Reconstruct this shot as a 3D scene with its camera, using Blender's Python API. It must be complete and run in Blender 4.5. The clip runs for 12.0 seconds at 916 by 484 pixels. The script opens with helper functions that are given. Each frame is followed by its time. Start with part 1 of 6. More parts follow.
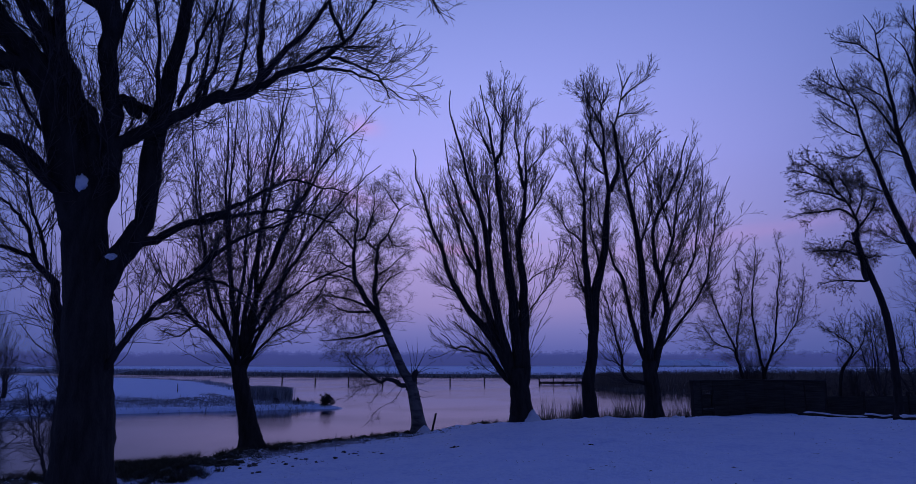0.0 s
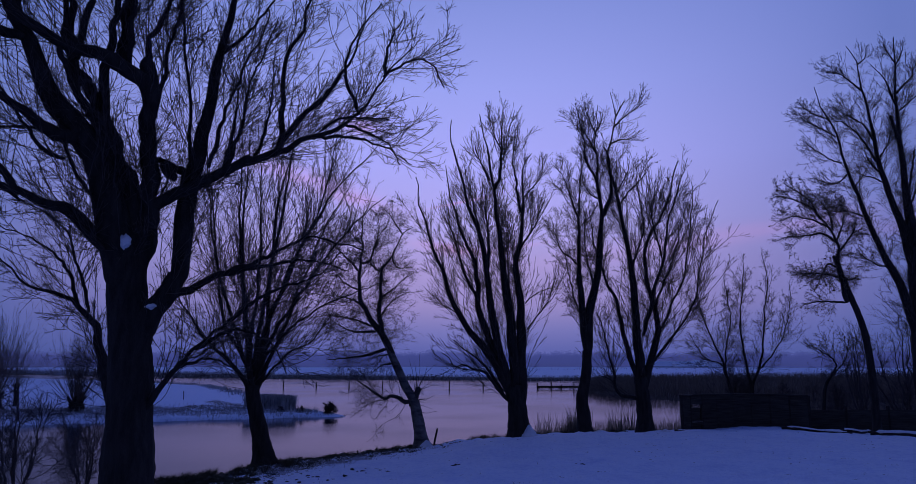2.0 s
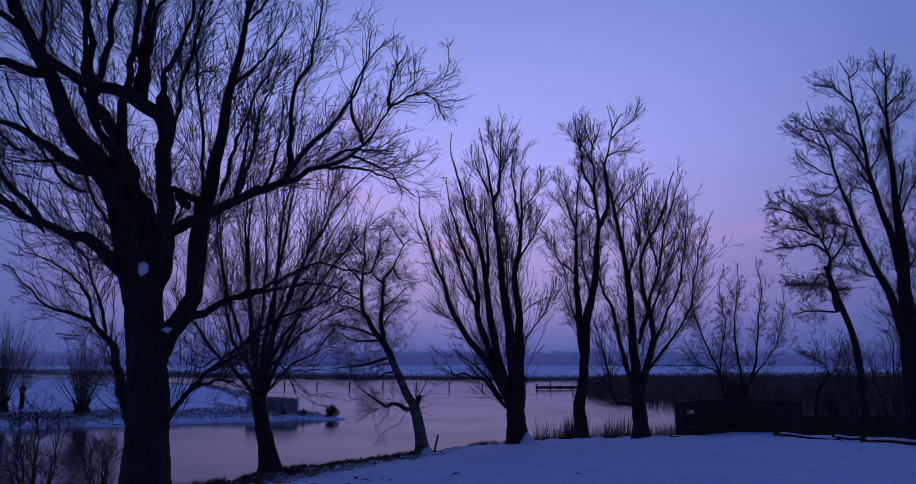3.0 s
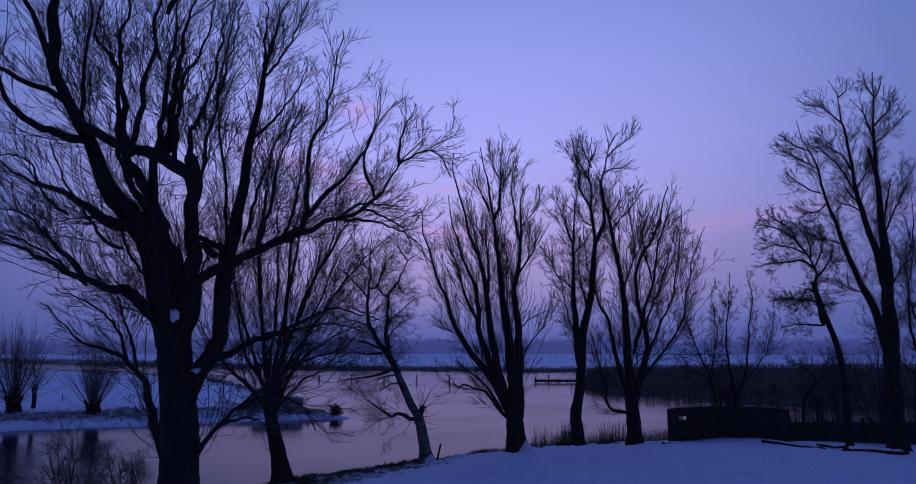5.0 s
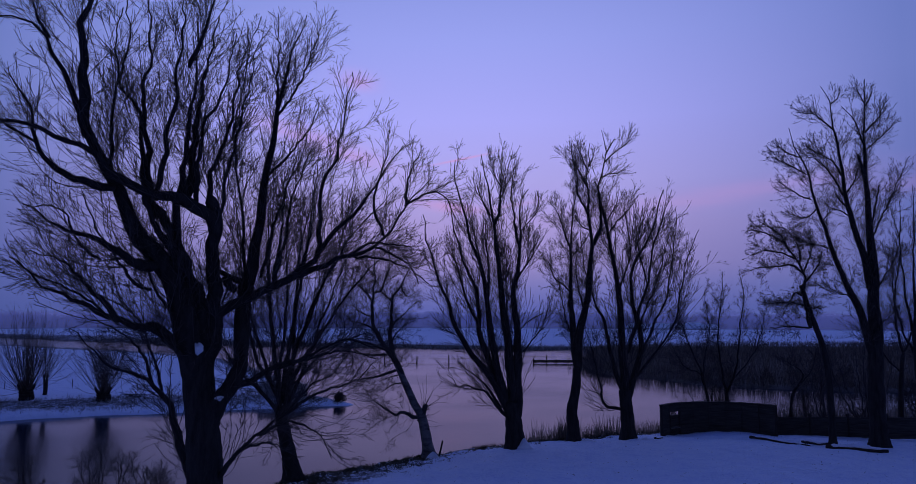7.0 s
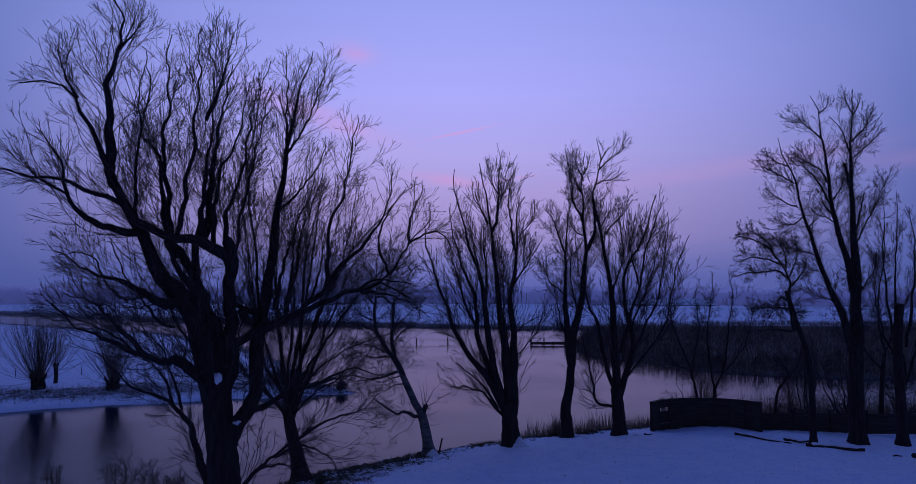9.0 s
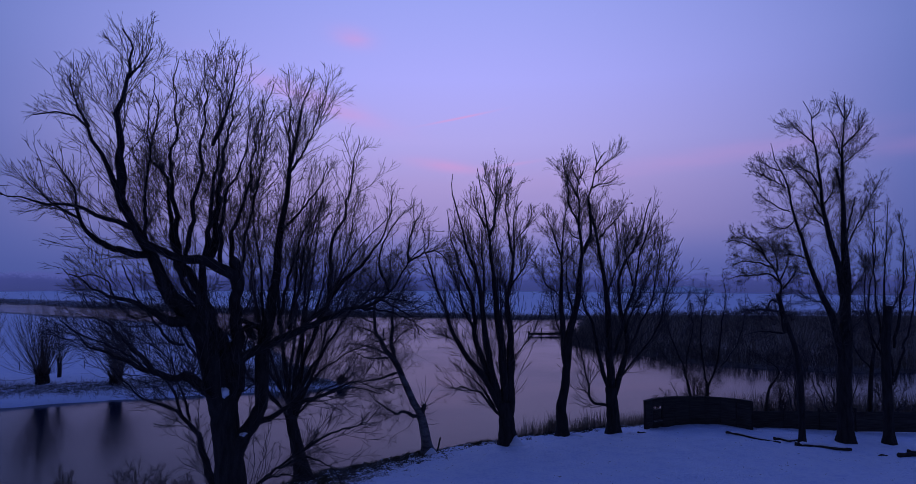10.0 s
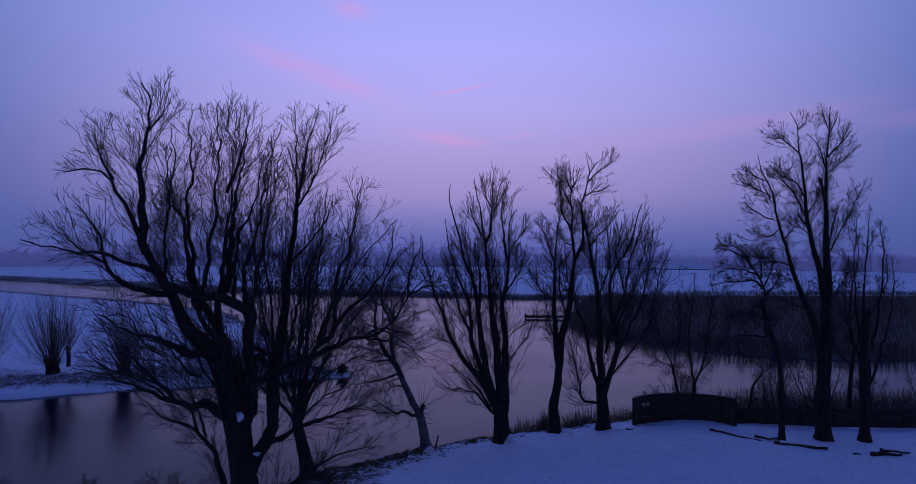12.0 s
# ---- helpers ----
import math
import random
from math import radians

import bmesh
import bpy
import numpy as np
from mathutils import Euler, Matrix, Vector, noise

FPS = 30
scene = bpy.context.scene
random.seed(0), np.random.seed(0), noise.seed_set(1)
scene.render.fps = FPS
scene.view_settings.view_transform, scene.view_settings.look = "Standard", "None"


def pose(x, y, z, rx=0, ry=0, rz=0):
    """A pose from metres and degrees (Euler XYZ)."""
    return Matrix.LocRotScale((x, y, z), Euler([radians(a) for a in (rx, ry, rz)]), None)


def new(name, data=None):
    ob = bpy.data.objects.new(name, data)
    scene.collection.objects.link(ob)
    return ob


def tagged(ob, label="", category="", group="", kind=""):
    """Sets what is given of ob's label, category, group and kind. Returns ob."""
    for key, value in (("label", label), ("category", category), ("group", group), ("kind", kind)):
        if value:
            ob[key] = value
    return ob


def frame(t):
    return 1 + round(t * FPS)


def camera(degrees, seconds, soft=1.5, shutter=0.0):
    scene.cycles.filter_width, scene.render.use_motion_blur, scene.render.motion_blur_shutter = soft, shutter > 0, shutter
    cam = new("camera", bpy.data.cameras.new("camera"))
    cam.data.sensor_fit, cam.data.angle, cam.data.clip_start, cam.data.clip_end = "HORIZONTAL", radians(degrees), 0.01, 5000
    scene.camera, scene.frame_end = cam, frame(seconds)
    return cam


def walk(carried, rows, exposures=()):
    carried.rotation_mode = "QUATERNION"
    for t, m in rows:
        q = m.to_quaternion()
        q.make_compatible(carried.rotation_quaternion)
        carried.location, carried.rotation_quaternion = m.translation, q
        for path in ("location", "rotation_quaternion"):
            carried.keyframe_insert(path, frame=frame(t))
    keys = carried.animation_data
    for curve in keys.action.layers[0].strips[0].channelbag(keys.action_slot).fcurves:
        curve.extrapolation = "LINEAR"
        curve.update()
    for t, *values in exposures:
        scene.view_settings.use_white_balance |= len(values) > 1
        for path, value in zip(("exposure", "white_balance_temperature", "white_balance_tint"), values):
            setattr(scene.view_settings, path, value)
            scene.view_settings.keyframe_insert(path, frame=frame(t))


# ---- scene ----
cam = camera(67.3, 12.0, soft=0.7)
METRES, EYE, TILT, LEAN, TURN = 12.0, 2.8, 9.9, 0.0, 0.0
ROWS = [
    (0.0, 0.0, 0.0, 0.0, 0.0, 0.0, -0.0),
    (0.5, -0.0007, -0.0305, 0.0209, 0.0, -0.01, -0.03),
    (1.0, -0.0037, -0.0596, 0.0408, -0.07, -0.02, -0.03),
    (1.5, -0.0041, -0.0912, 0.0625, -0.06, -0.04, -0.06),
    (2.0, -0.0061, -0.1212, 0.0846, -0.1, -0.04, -0.05),
    (2.5, -0.0064, -0.151, 0.1086, -0.12, -0.08, -0.05),
    (3.0, -0.0071, -0.1813, 0.1338, -0.12, -0.22, -0.06),
    (5.0, -0.0176, -0.2858, 0.2486, -0.18, -1.31, -0.09),
    (5.5, -0.0215, -0.3072, 0.2805, -0.2, -1.81, -0.11),
    (6.0, -0.0245, -0.3286, 0.3133, -0.23, -2.41, -0.13),
    (6.5, -0.0272, -0.35, 0.3466, -0.26, -2.99, -0.17),
    (7.0, -0.0283, -0.3721, 0.3803, -0.27, -3.56, -0.18),
    (9.0, -0.0293, -0.4677, 0.5247, -0.35, -5.74, -0.26),
    (9.5, -0.03, -0.491, 0.565, -0.42, -6.33, -0.29),
    (10.0, -0.0286, -0.515, 0.6054, -0.47, -6.9, -0.34),
    (10.5, -0.0274, -0.5389, 0.6465, -0.48, -7.48, -0.38),
    (11.0, -0.0263, -0.5622, 0.6879, -0.51, -8.03, -0.41),
    (11.5, -0.0257, -0.5876, 0.7291, -0.54, -8.56, -0.43),
    (12.0, -0.0258, -0.613, 0.7724, -0.59, -9.13, -0.47),
]
walk(cam, [(t, pose(0, 0, EYE, TILT, LEAN, TURN) @ pose(METRES * x, METRES * y, METRES * z, 90 + pitch, roll, yaw)) for t, x, y, z, yaw, pitch, roll in ROWS],
     [(0.0, 0.0), (6.5, 0.0), (12.0, 0.06)])


# ---- light: dusk sky after sunset ----
def lin(r, g, b):
    """Linear colour from display values 0 to 255."""
    return tuple((c / 255 / 12.92) if c < 10.3 else ((c / 255 + 0.055) / 1.055) ** 2.4 for c in (r, g, b)) + (1.0,)


def node(tree, kind, **inputs):
    n = tree.nodes.new(kind)
    for key, value in inputs.items():
        n.inputs[int(key[1:]) if key[0] == "i" and key[1:].isdigit() else key.replace("_", " ")].default_value = value
    return n


def maths(tree, op, a, b=None, clamp=False):
    n = tree.nodes.new("ShaderNodeMath")
    n.operation, n.use_clamp = op, clamp
    for slot, v in ((0, a), (1, b)):
        if v is None:
            continue
        if isinstance(v, (int, float)):
            n.inputs[slot].default_value = v
        else:
            tree.links.new(v, n.inputs[slot])
    return n.outputs[0]


def ramp(tree, fac, stops, smooth=False):
    n = tree.nodes.new("ShaderNodeValToRGB")
    n.color_ramp.interpolation = "EASE" if smooth else "LINEAR"
    els = n.color_ramp.elements
    while len(els) < len(stops):
        els.new(0.5)
    for e, (p, c) in zip(els, stops):
        e.position, e.color = p, c
    tree.links.new(fac, n.inputs[0])
    return n.outputs[0]


def mix(tree, fac, a, b, how="MIX"):
    n = tree.nodes.new("ShaderNodeMix")
    n.data_type, n.blend_type = "RGBA", how
    for slot, v in ((0, fac), (6, a), (7, b)):
        if isinstance(v, (int, float, tuple)):
            n.inputs[slot].default_value = v
        else:
            tree.links.new(v, n.inputs[slot])
    return n.outputs[2]


world = bpy.data.worlds.new("dusk")
scene.world = world
world.use_nodes = True
wt = world.node_tree
wt.nodes.clear()
sky_dir = wt.nodes.new("ShaderNodeTexCoord").outputs["Generated"]
sep = wt.nodes.new("ShaderNodeSeparateXYZ")
wt.links.new(sky_dir, sep.inputs[0])
sx, sy, sz = sep.outputs
azim = maths(wt, "ARCTAN2", sx, sy)                        # 0 towards the afterglow
elev = maths(wt, "ARCSINE", sz)
GLOW_AT = -0.005
away = maths(wt, "COSINE", maths(wt, "SUBTRACT", azim, GLOW_AT))
height = maths(wt, "DIVIDE", elev, math.pi / 2, clamp=True)
glow_col = ramp(wt, height, [(0.0, lin(86, 95, 166)), (0.012, lin(97, 102, 172)), (0.028, lin(119, 118, 184)), (0.05, lin(151, 138, 197)),
                             (0.085, lin(167, 152, 212)), (0.125, lin(174, 166, 233)), (0.18, lin(170, 170, 249)), (0.25, lin(154, 163, 241)),
                             (0.33, lin(130, 145, 220)), (0.55, lin(66, 92, 188)), (1.0, lin(30, 53, 148))])
side_col = ramp(wt, height, [(0.0, lin(74, 88, 156)), (0.03, lin(84, 97, 166)), (0.06, lin(94, 105, 174)), (0.13, lin(109, 121, 192)),
                             (0.2, lin(114, 129, 201)), (0.33, lin(103, 124, 200)), (0.55, lin(57, 83, 180)), (1.0, lin(30, 53, 148))])
near_glow = maths(wt, "DIVIDE", maths(wt, "SUBTRACT", away, 0.825), 0.175, clamp=True)
sky_col = mix(wt, near_glow, side_col, glow_col)
dim = maths(wt, "ADD", maths(wt, "MULTIPLY", maths(wt, "ADD", away, 1.0), 0.345), 0.31, clamp=True)
sky_col = mix(wt, 1.0, sky_col, dim, "MULTIPLY")


def streak(az, el, half_width, half_height, slope, strength, rough):
    """A thin pink cloud or vapour trail in the sky: angles in degrees."""
    global sky_col
    da = maths(wt, "SUBTRACT", azim, radians(az))
    de = maths(wt, "SUBTRACT", maths(wt, "SUBTRACT", elev, radians(el)), maths(wt, "MULTIPLY", da, slope))
    u = maths(wt, "DIVIDE", da, radians(half_width))
    v = maths(wt, "DIVIDE", de, radians(half_height))
    d2 = maths(wt, "ADD", maths(wt, "MULTIPLY", u, u), maths(wt, "MULTIPLY", v, v))
    f = maths(wt, "POWER", math.e, maths(wt, "MULTIPLY", d2, -1.0))
    if rough:
        m = wt.nodes.new("ShaderNodeMapping")
        m.inputs["Scale"].default_value = (6, 6, 40)
        m.inputs["Location"].default_value = (az, el, 0)
        wt.links.new(sky_dir, m.inputs[0])
        nz = node(wt, "ShaderNodeTexNoise", Scale=1.6, Detail=4.0)
        wt.links.new(m.outputs[0], nz.inputs["Vector"])
        f = maths(wt, "MULTIPLY", f, maths(wt, "MULTIPLY", nz.outputs[0], 1.7))
    sky_col = mix(wt, maths(wt, "MULTIPLY", f, strength, clamp=True), sky_col, lin(222, 150, 205))


streak(0.6, 13.2, 2.3, 0.09, 0.20, 0.55, False)
streak(-0.6, 9.3, 2.6, 0.45, -0.12, 0.45, True)
streak(5.0, 9.4, 2.2, 0.14, 0.14, 0.20, False)
streak(-11.5, 14.3, 5.5, 0.9, -0.30, 0.36, True)
streak(-8.4, 19.3, 1.6, 0.7, -0.10, 0.36, True)
streak(21.0, 9.6, 11.0, 0.75, 0.10, 0.16, True)
streak(37.0, 9.4, 6.0, 0.7, 0.0, 0.13, True)
back = node(wt, "ShaderNodeBackground", Strength=1.0)
wt.links.new(sky_col, back.inputs[0])
wout = wt.nodes.new("ShaderNodeOutputWorld")
wt.links.new(back.outputs[0], wout.inputs[0])


# ---- materials ----
def material(name, dark, light, scale=4.0, rough=0.85, bump=0.3, stretch=(1, 1, 1), detail=6.0, fine=None, spec=0.3, spread=(0.35, 0.65), bump_scale=None, vary=0.0):
    """A rough surface whose colour wanders between two tones at two scales, with relief."""
    mat = bpy.data.materials.new(name)
    mat.use_nodes = True
    t = mat.node_tree
    b = t.nodes["Principled BSDF"]
    co = t.nodes.new("ShaderNodeTexCoord").outputs["Object"]
    mp = t.nodes.new("ShaderNodeMapping")
    mp.inputs["Scale"].default_value = stretch
    t.links.new(co, mp.inputs[0])
    big = node(t, "ShaderNodeTexNoise", Scale=scale, Detail=detail)
    t.links.new(mp.outputs[0], big.inputs["Vector"])
    small = node(t, "ShaderNodeTexNoise", Scale=fine or scale * 9, Detail=4.0)
    t.links.new(mp.outputs[0], small.inputs["Vector"])
    f = maths(t, "ADD", maths(t, "MULTIPLY", big.outputs[0], 0.65), maths(t, "MULTIPLY", small.outputs[0], 0.35))
    col = ramp(t, f, [(spread[0], (*dark, 1)), (spread[1], (*light, 1))])
    if vary:
        rnd = t.nodes.new("ShaderNodeObjectInfo").outputs["Random"]
        shade = maths(t, "ADD", maths(t, "MULTIPLY", rnd, vary), 1 - vary / 2)
        col = mix(t, 1.0, col, shade, "MULTIPLY")
    t.links.new(col, b.inputs["Base Color"])
    b.inputs["Roughness"].default_value = rough
    b.inputs["Specular IOR Level"].default_value = spec
    bp = node(t, "ShaderNodeBump", Strength=bump, Distance=bump_scale or 0.02)
    t.links.new(f, bp.inputs["Height"])
    t.links.new(bp.outputs[0], b.inputs["Normal"])
    return mat


SNOW = material("snow", (0.74, 0.78, 0.84), (0.88, 0.90, 0.93), scale=0.9, rough=0.8, bump=0.5, fine=22, bump_scale=0.05, spec=0.2)
BARK = material("willow_bark", (0.015, 0.013, 0.013), (0.050, 0.044, 0.040), scale=5.0, stretch=(1.6, 1.6, 0.35), bump=1.0, bump_scale=0.05, spec=0.15)
BIRCH = material("pale_bark", (0.05, 0.047, 0.046), (0.20, 0.19, 0.185), scale=2.6, stretch=(0.7, 0.7, 2.0), bump=0.6, spec=0.2, spread=(0.40, 0.56))
GREYBARK = material("grey_bark", (0.028, 0.026, 0.026), (0.10, 0.095, 0.09), scale=2.6, stretch=(0.7, 0.7, 2.0), bump=0.6, spec=0.2)
TWIG = material("twig_bark", (0.040, 0.033, 0.031), (0.12, 0.10, 0.092), scale=6.0, spec=0.15)
POLLARD = material("osier_shoots", (0.09, 0.075, 0.06), (0.19, 0.15, 0.12), scale=3.0, spec=0.2)
REED = material("dry_reed", (0.14, 0.115, 0.09), (0.34, 0.28, 0.21), scale=2.5, spec=0.1)
DARKREED = material("dark_reed", (0.10, 0.083, 0.068), (0.25, 0.21, 0.175), scale=2.5, spec=0.1)
FROSTED = material("frosted_reed", (0.24, 0.24, 0.25), (0.55, 0.55, 0.57), scale=1.5, spec=0.1)
LITTER = material("reed_litter", (0.05, 0.042, 0.035), (0.14, 0.12, 0.10), scale=0.7, bump=0.8, bump_scale=0.08, spec=0.1)
GRASS = material("withered_grass", (0.035, 0.032, 0.020), (0.11, 0.10, 0.06), scale=3.0, spec=0.1)
PLANK = material("weathered_plank", (0.030, 0.026, 0.022), (0.085, 0.075, 0.065), scale=3.0, stretch=(0.5, 0.5, 6.0), bump=0.4, spec=0.15, vary=0.22)
POST = material("weathered_post", (0.02, 0.018, 0.016), (0.06, 0.05, 0.045), scale=4.0, stretch=(3, 3, 0.5), bump=0.6, spec=0.15)
LOG = material("log_bark", (0.02, 0.017, 0.014), (0.07, 0.055, 0.045), scale=5.0, bump=0.9, bump_scale=0.04, spec=0.15)
BRICK = material("pale_brick", (0.30, 0.28, 0.27), (0.46, 0.43, 0.41), scale=0.8)
GLASS = material("dark_glass", (0.02, 0.02, 0.03), (0.03, 0.03, 0.04), rough=0.1, bump=0.0, spec=0.5)
LEAF = material("dead_leaf", (0.05, 0.03, 0.02), (0.10, 0.06, 0.035), scale=8.0, spec=0.1)


def ground_material():
    """Snow with withered grass poking through; barer on the banks, reed litter in the beds."""
    mat = bpy.data.materials.new("snowy_ground")
    mat.use_nodes = True
    t = mat.node_tree
    b = t.nodes["Principled BSDF"]
    co = t.nodes.new("ShaderNodeTexCoord").outputs["Object"]

    def cloud(scale, detail, rough=0.55):
        n = node(t, "ShaderNodeTexNoise", Scale=scale, Detail=detail, Roughness=rough)
        t.links.new(co, n.inputs["Vector"])
        return n.outputs[0]

    def cover(name):
        n = t.nodes.new("ShaderNodeAttribute")
        n.attribute_name = name
        return n.outputs["Fac"]

    broad, patch, tuft, grain = cloud(0.25, 3.0), cloud(1.3, 7.0, 0.65), cloud(7.0, 5.0, 0.6), cloud(26.0, 4.0)
    snow = ramp(t, maths(t, "ADD", maths(t, "MULTIPLY", patch, 0.5), maths(t, "MULTIPLY", tuft, 0.5)),
                [(0.36, (0.66, 0.73, 0.88, 1)), (0.50, (0.80, 0.86, 0.95, 1)), (0.64, (0.86, 0.91, 0.97, 1))])
    grass = ramp(t, grain, [(0.3, (0.03, 0.027, 0.02, 1)), (0.7, (0.11, 0.10, 0.07, 1))])
    specks = maths(t, "ADD", maths(t, "MULTIPLY", tuft, 0.7), maths(t, "MULTIPLY", broad, 0.35))
    specks = ramp(t, specks, [(0.75, (0, 0, 0, 1)), (0.82, (0.4, 0.4, 0.4, 1))])
    bare = maths(t, "ADD", cover("bank"), maths(t, "SUBTRACT", maths(t, "ADD", maths(t, "MULTIPLY", patch, 2.2), maths(t, "MULTIPLY", tuft, 3.2)), 2.85))
    bare = ramp(t, bare, [(0.50, (0, 0, 0, 1)), (0.60, (1, 1, 1, 1))])
    col = mix(t, specks, snow, grass)
    col = mix(t, bare, col, grass)
    mud = ramp(t, patch, [(0.35, (0.05, 0.042, 0.035, 1)), (0.65, (0.15, 0.13, 0.11, 1))])
    col = mix(t, cover("litter"), col, mud)
    t.links.new(col, b.inputs["Base Color"])
    b.inputs["Roughness"].default_value = 0.85
    b.inputs["Specular IOR Level"].default_value = 0.2
    lumps = maths(t, "ADD", maths(t, "MULTIPLY", tuft, 1.0), maths(t, "MULTIPLY", grain, 0.35))
    bp = node(t, "ShaderNodeBump", Strength=0.7, Distance=0.09)
    t.links.new(lumps, bp.inputs["Height"])
    t.links.new(bp.outputs[0], b.inputs["Normal"])
    return mat


GROUND = ground_material()


def water_material():
    """Still, dark lake water, part frozen: a mirror with the faintest swell."""
    mat = bpy.data.materials.new("lake_water")
    mat.use_nodes = True
    t = mat.node_tree
    b = t.nodes["Principled BSDF"]
    co = t.nodes.new("ShaderNodeTexCoord").outputs["Object"]
    mp = t.nodes.new("ShaderNodeMapping")
    mp.inputs["Scale"].default_value = (0.5, 1.4, 1)
    t.links.new(co, mp.inputs[0])
    n1 = node(t, "ShaderNodeTexNoise", Scale=1.3, Detail=3.0)
    n2 = node(t, "ShaderNodeTexNoise", Scale=0.09, Detail=3.0)
    t.links.new(mp.outputs[0], n1.inputs["Vector"])
    t.links.new(co, n2.inputs["Vector"])
    t.links.new(ramp(t, n2.outputs[0], [(0.4, (0.003, 0.009, 0.022, 1)), (0.65, (0.006, 0.014, 0.030, 1))]), b.inputs["Base Color"])
    r = ramp(t, n2.outputs[0], [(0.42, (0.10, 0.10, 0.10, 1)), (0.62, (0.19, 0.19, 0.19, 1))])
    t.links.new(r, b.inputs["Roughness"])
    b.inputs["IOR"].default_value = 1.155
    bp = node(t, "ShaderNodeBump", Strength=0.06, Distance=0.05)
    t.links.new(n1.outputs[0], bp.inputs["Height"])
    t.links.new(bp.outputs[0], b.inputs["Normal"])
    return mat


WATER = water_material()


def painted_haze(name, low, high, top):
    """Self-glowing far woods, dusk mist painted into the colour, their bare tops thinning out into the sky."""
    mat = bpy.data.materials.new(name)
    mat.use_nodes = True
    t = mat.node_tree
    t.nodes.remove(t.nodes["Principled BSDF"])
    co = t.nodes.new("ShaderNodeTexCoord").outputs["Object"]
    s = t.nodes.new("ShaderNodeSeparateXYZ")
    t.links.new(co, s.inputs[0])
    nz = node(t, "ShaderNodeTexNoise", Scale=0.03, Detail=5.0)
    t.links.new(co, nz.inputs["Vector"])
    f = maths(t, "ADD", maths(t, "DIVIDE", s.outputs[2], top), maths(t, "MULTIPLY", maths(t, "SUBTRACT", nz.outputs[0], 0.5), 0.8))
    # emission: the woods glow by themselves instead of taking the sky's light
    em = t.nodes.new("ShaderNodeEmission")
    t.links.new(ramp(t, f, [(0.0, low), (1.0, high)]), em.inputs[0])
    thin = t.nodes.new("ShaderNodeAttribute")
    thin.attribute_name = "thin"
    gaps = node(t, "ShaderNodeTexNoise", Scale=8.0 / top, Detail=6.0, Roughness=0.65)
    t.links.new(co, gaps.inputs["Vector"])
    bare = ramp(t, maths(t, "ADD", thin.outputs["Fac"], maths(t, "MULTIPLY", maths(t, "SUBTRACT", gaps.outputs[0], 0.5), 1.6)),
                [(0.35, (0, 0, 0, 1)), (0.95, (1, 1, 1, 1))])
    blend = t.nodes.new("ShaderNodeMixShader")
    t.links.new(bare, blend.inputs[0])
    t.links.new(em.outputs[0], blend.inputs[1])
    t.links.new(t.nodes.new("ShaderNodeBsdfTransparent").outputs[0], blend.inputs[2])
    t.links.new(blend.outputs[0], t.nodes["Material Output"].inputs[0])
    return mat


# haze is mixed into these glowing blues; the air itself is clear
HAZE_GLOW_NEAR = painted_haze("painted_mist_woods", lin(56, 64, 124), lin(64, 71, 138), 13)
HAZE_GLOW_FAR = painted_haze("painted_mist_woods_far", lin(72, 80, 150), lin(82, 89, 160), 24)


# ---- mesh helpers ----
def mesh_object(name, verts, faces, mats, parent=None, smooth=True, slots=None):
    me = bpy.data.meshes.new(name)
    verts = np.asarray(verts, dtype=np.float32)
    faces = np.asarray(faces, dtype=np.int32)
    k = faces.shape[1]
    me.vertices.add(len(verts))
    me.vertices.foreach_set("co", verts.ravel())
    me.loops.add(faces.size)
    me.loops.foreach_set("vertex_index", faces.ravel())
    me.polygons.add(len(faces))
    me.polygons.foreach_set("loop_start", np.arange(0, faces.size, k, dtype=np.int32))
    if slots is not None:
        me.polygons.foreach_set("material_index", np.asarray(slots, dtype=np.int32))
    me.polygons.foreach_set("use_smooth", np.full(len(faces), smooth))
    me.update(calc_edges=True)
    me.validate()
    for m in mats if isinstance(mats, (list, tuple)) else [mats]:
        me.materials.append(m)
    ob = new(name, me)
    if parent:
        ob.parent = parent
    return ob


def part(name, bm, mat, parent=None, label=""):
    """Links a bmesh as one mesh object under a thing or a part."""
    me = bpy.data.meshes.new(name)
    bm.to_mesh(me)
    bm.free()
    me.materials.append(mat)
    ob = new(name, me)
    if parent:
        ob.parent = parent
    return tagged(ob, label) if label else ob


def empty(name, m):
    ob = new(name)
    ob.matrix_world = m
    return ob


def box(bm, size, at=(0, 0, 0), rz=0.0, bevel=0.01, turn=None):
    """A bevelled board or beam of the given size, centred at a place."""
    m = Matrix.Translation(at) @ Matrix.Rotation(rz, 4, "Z") @ (turn or Matrix())
    made = bmesh.ops.create_cube(bm, size=1.0, matrix=m @ Matrix.Diagonal((*size, 1)))
    if bevel:
        edges = list({e for v in made["verts"] for e in v.link_edges})
        bmesh.ops.bevel(bm, geom=edges, offset=bevel, segments=1, affect="EDGES")
    return bm


def unit(v):
    return v / np.maximum(np.linalg.norm(v, axis=-1, keepdims=True), 1e-9)


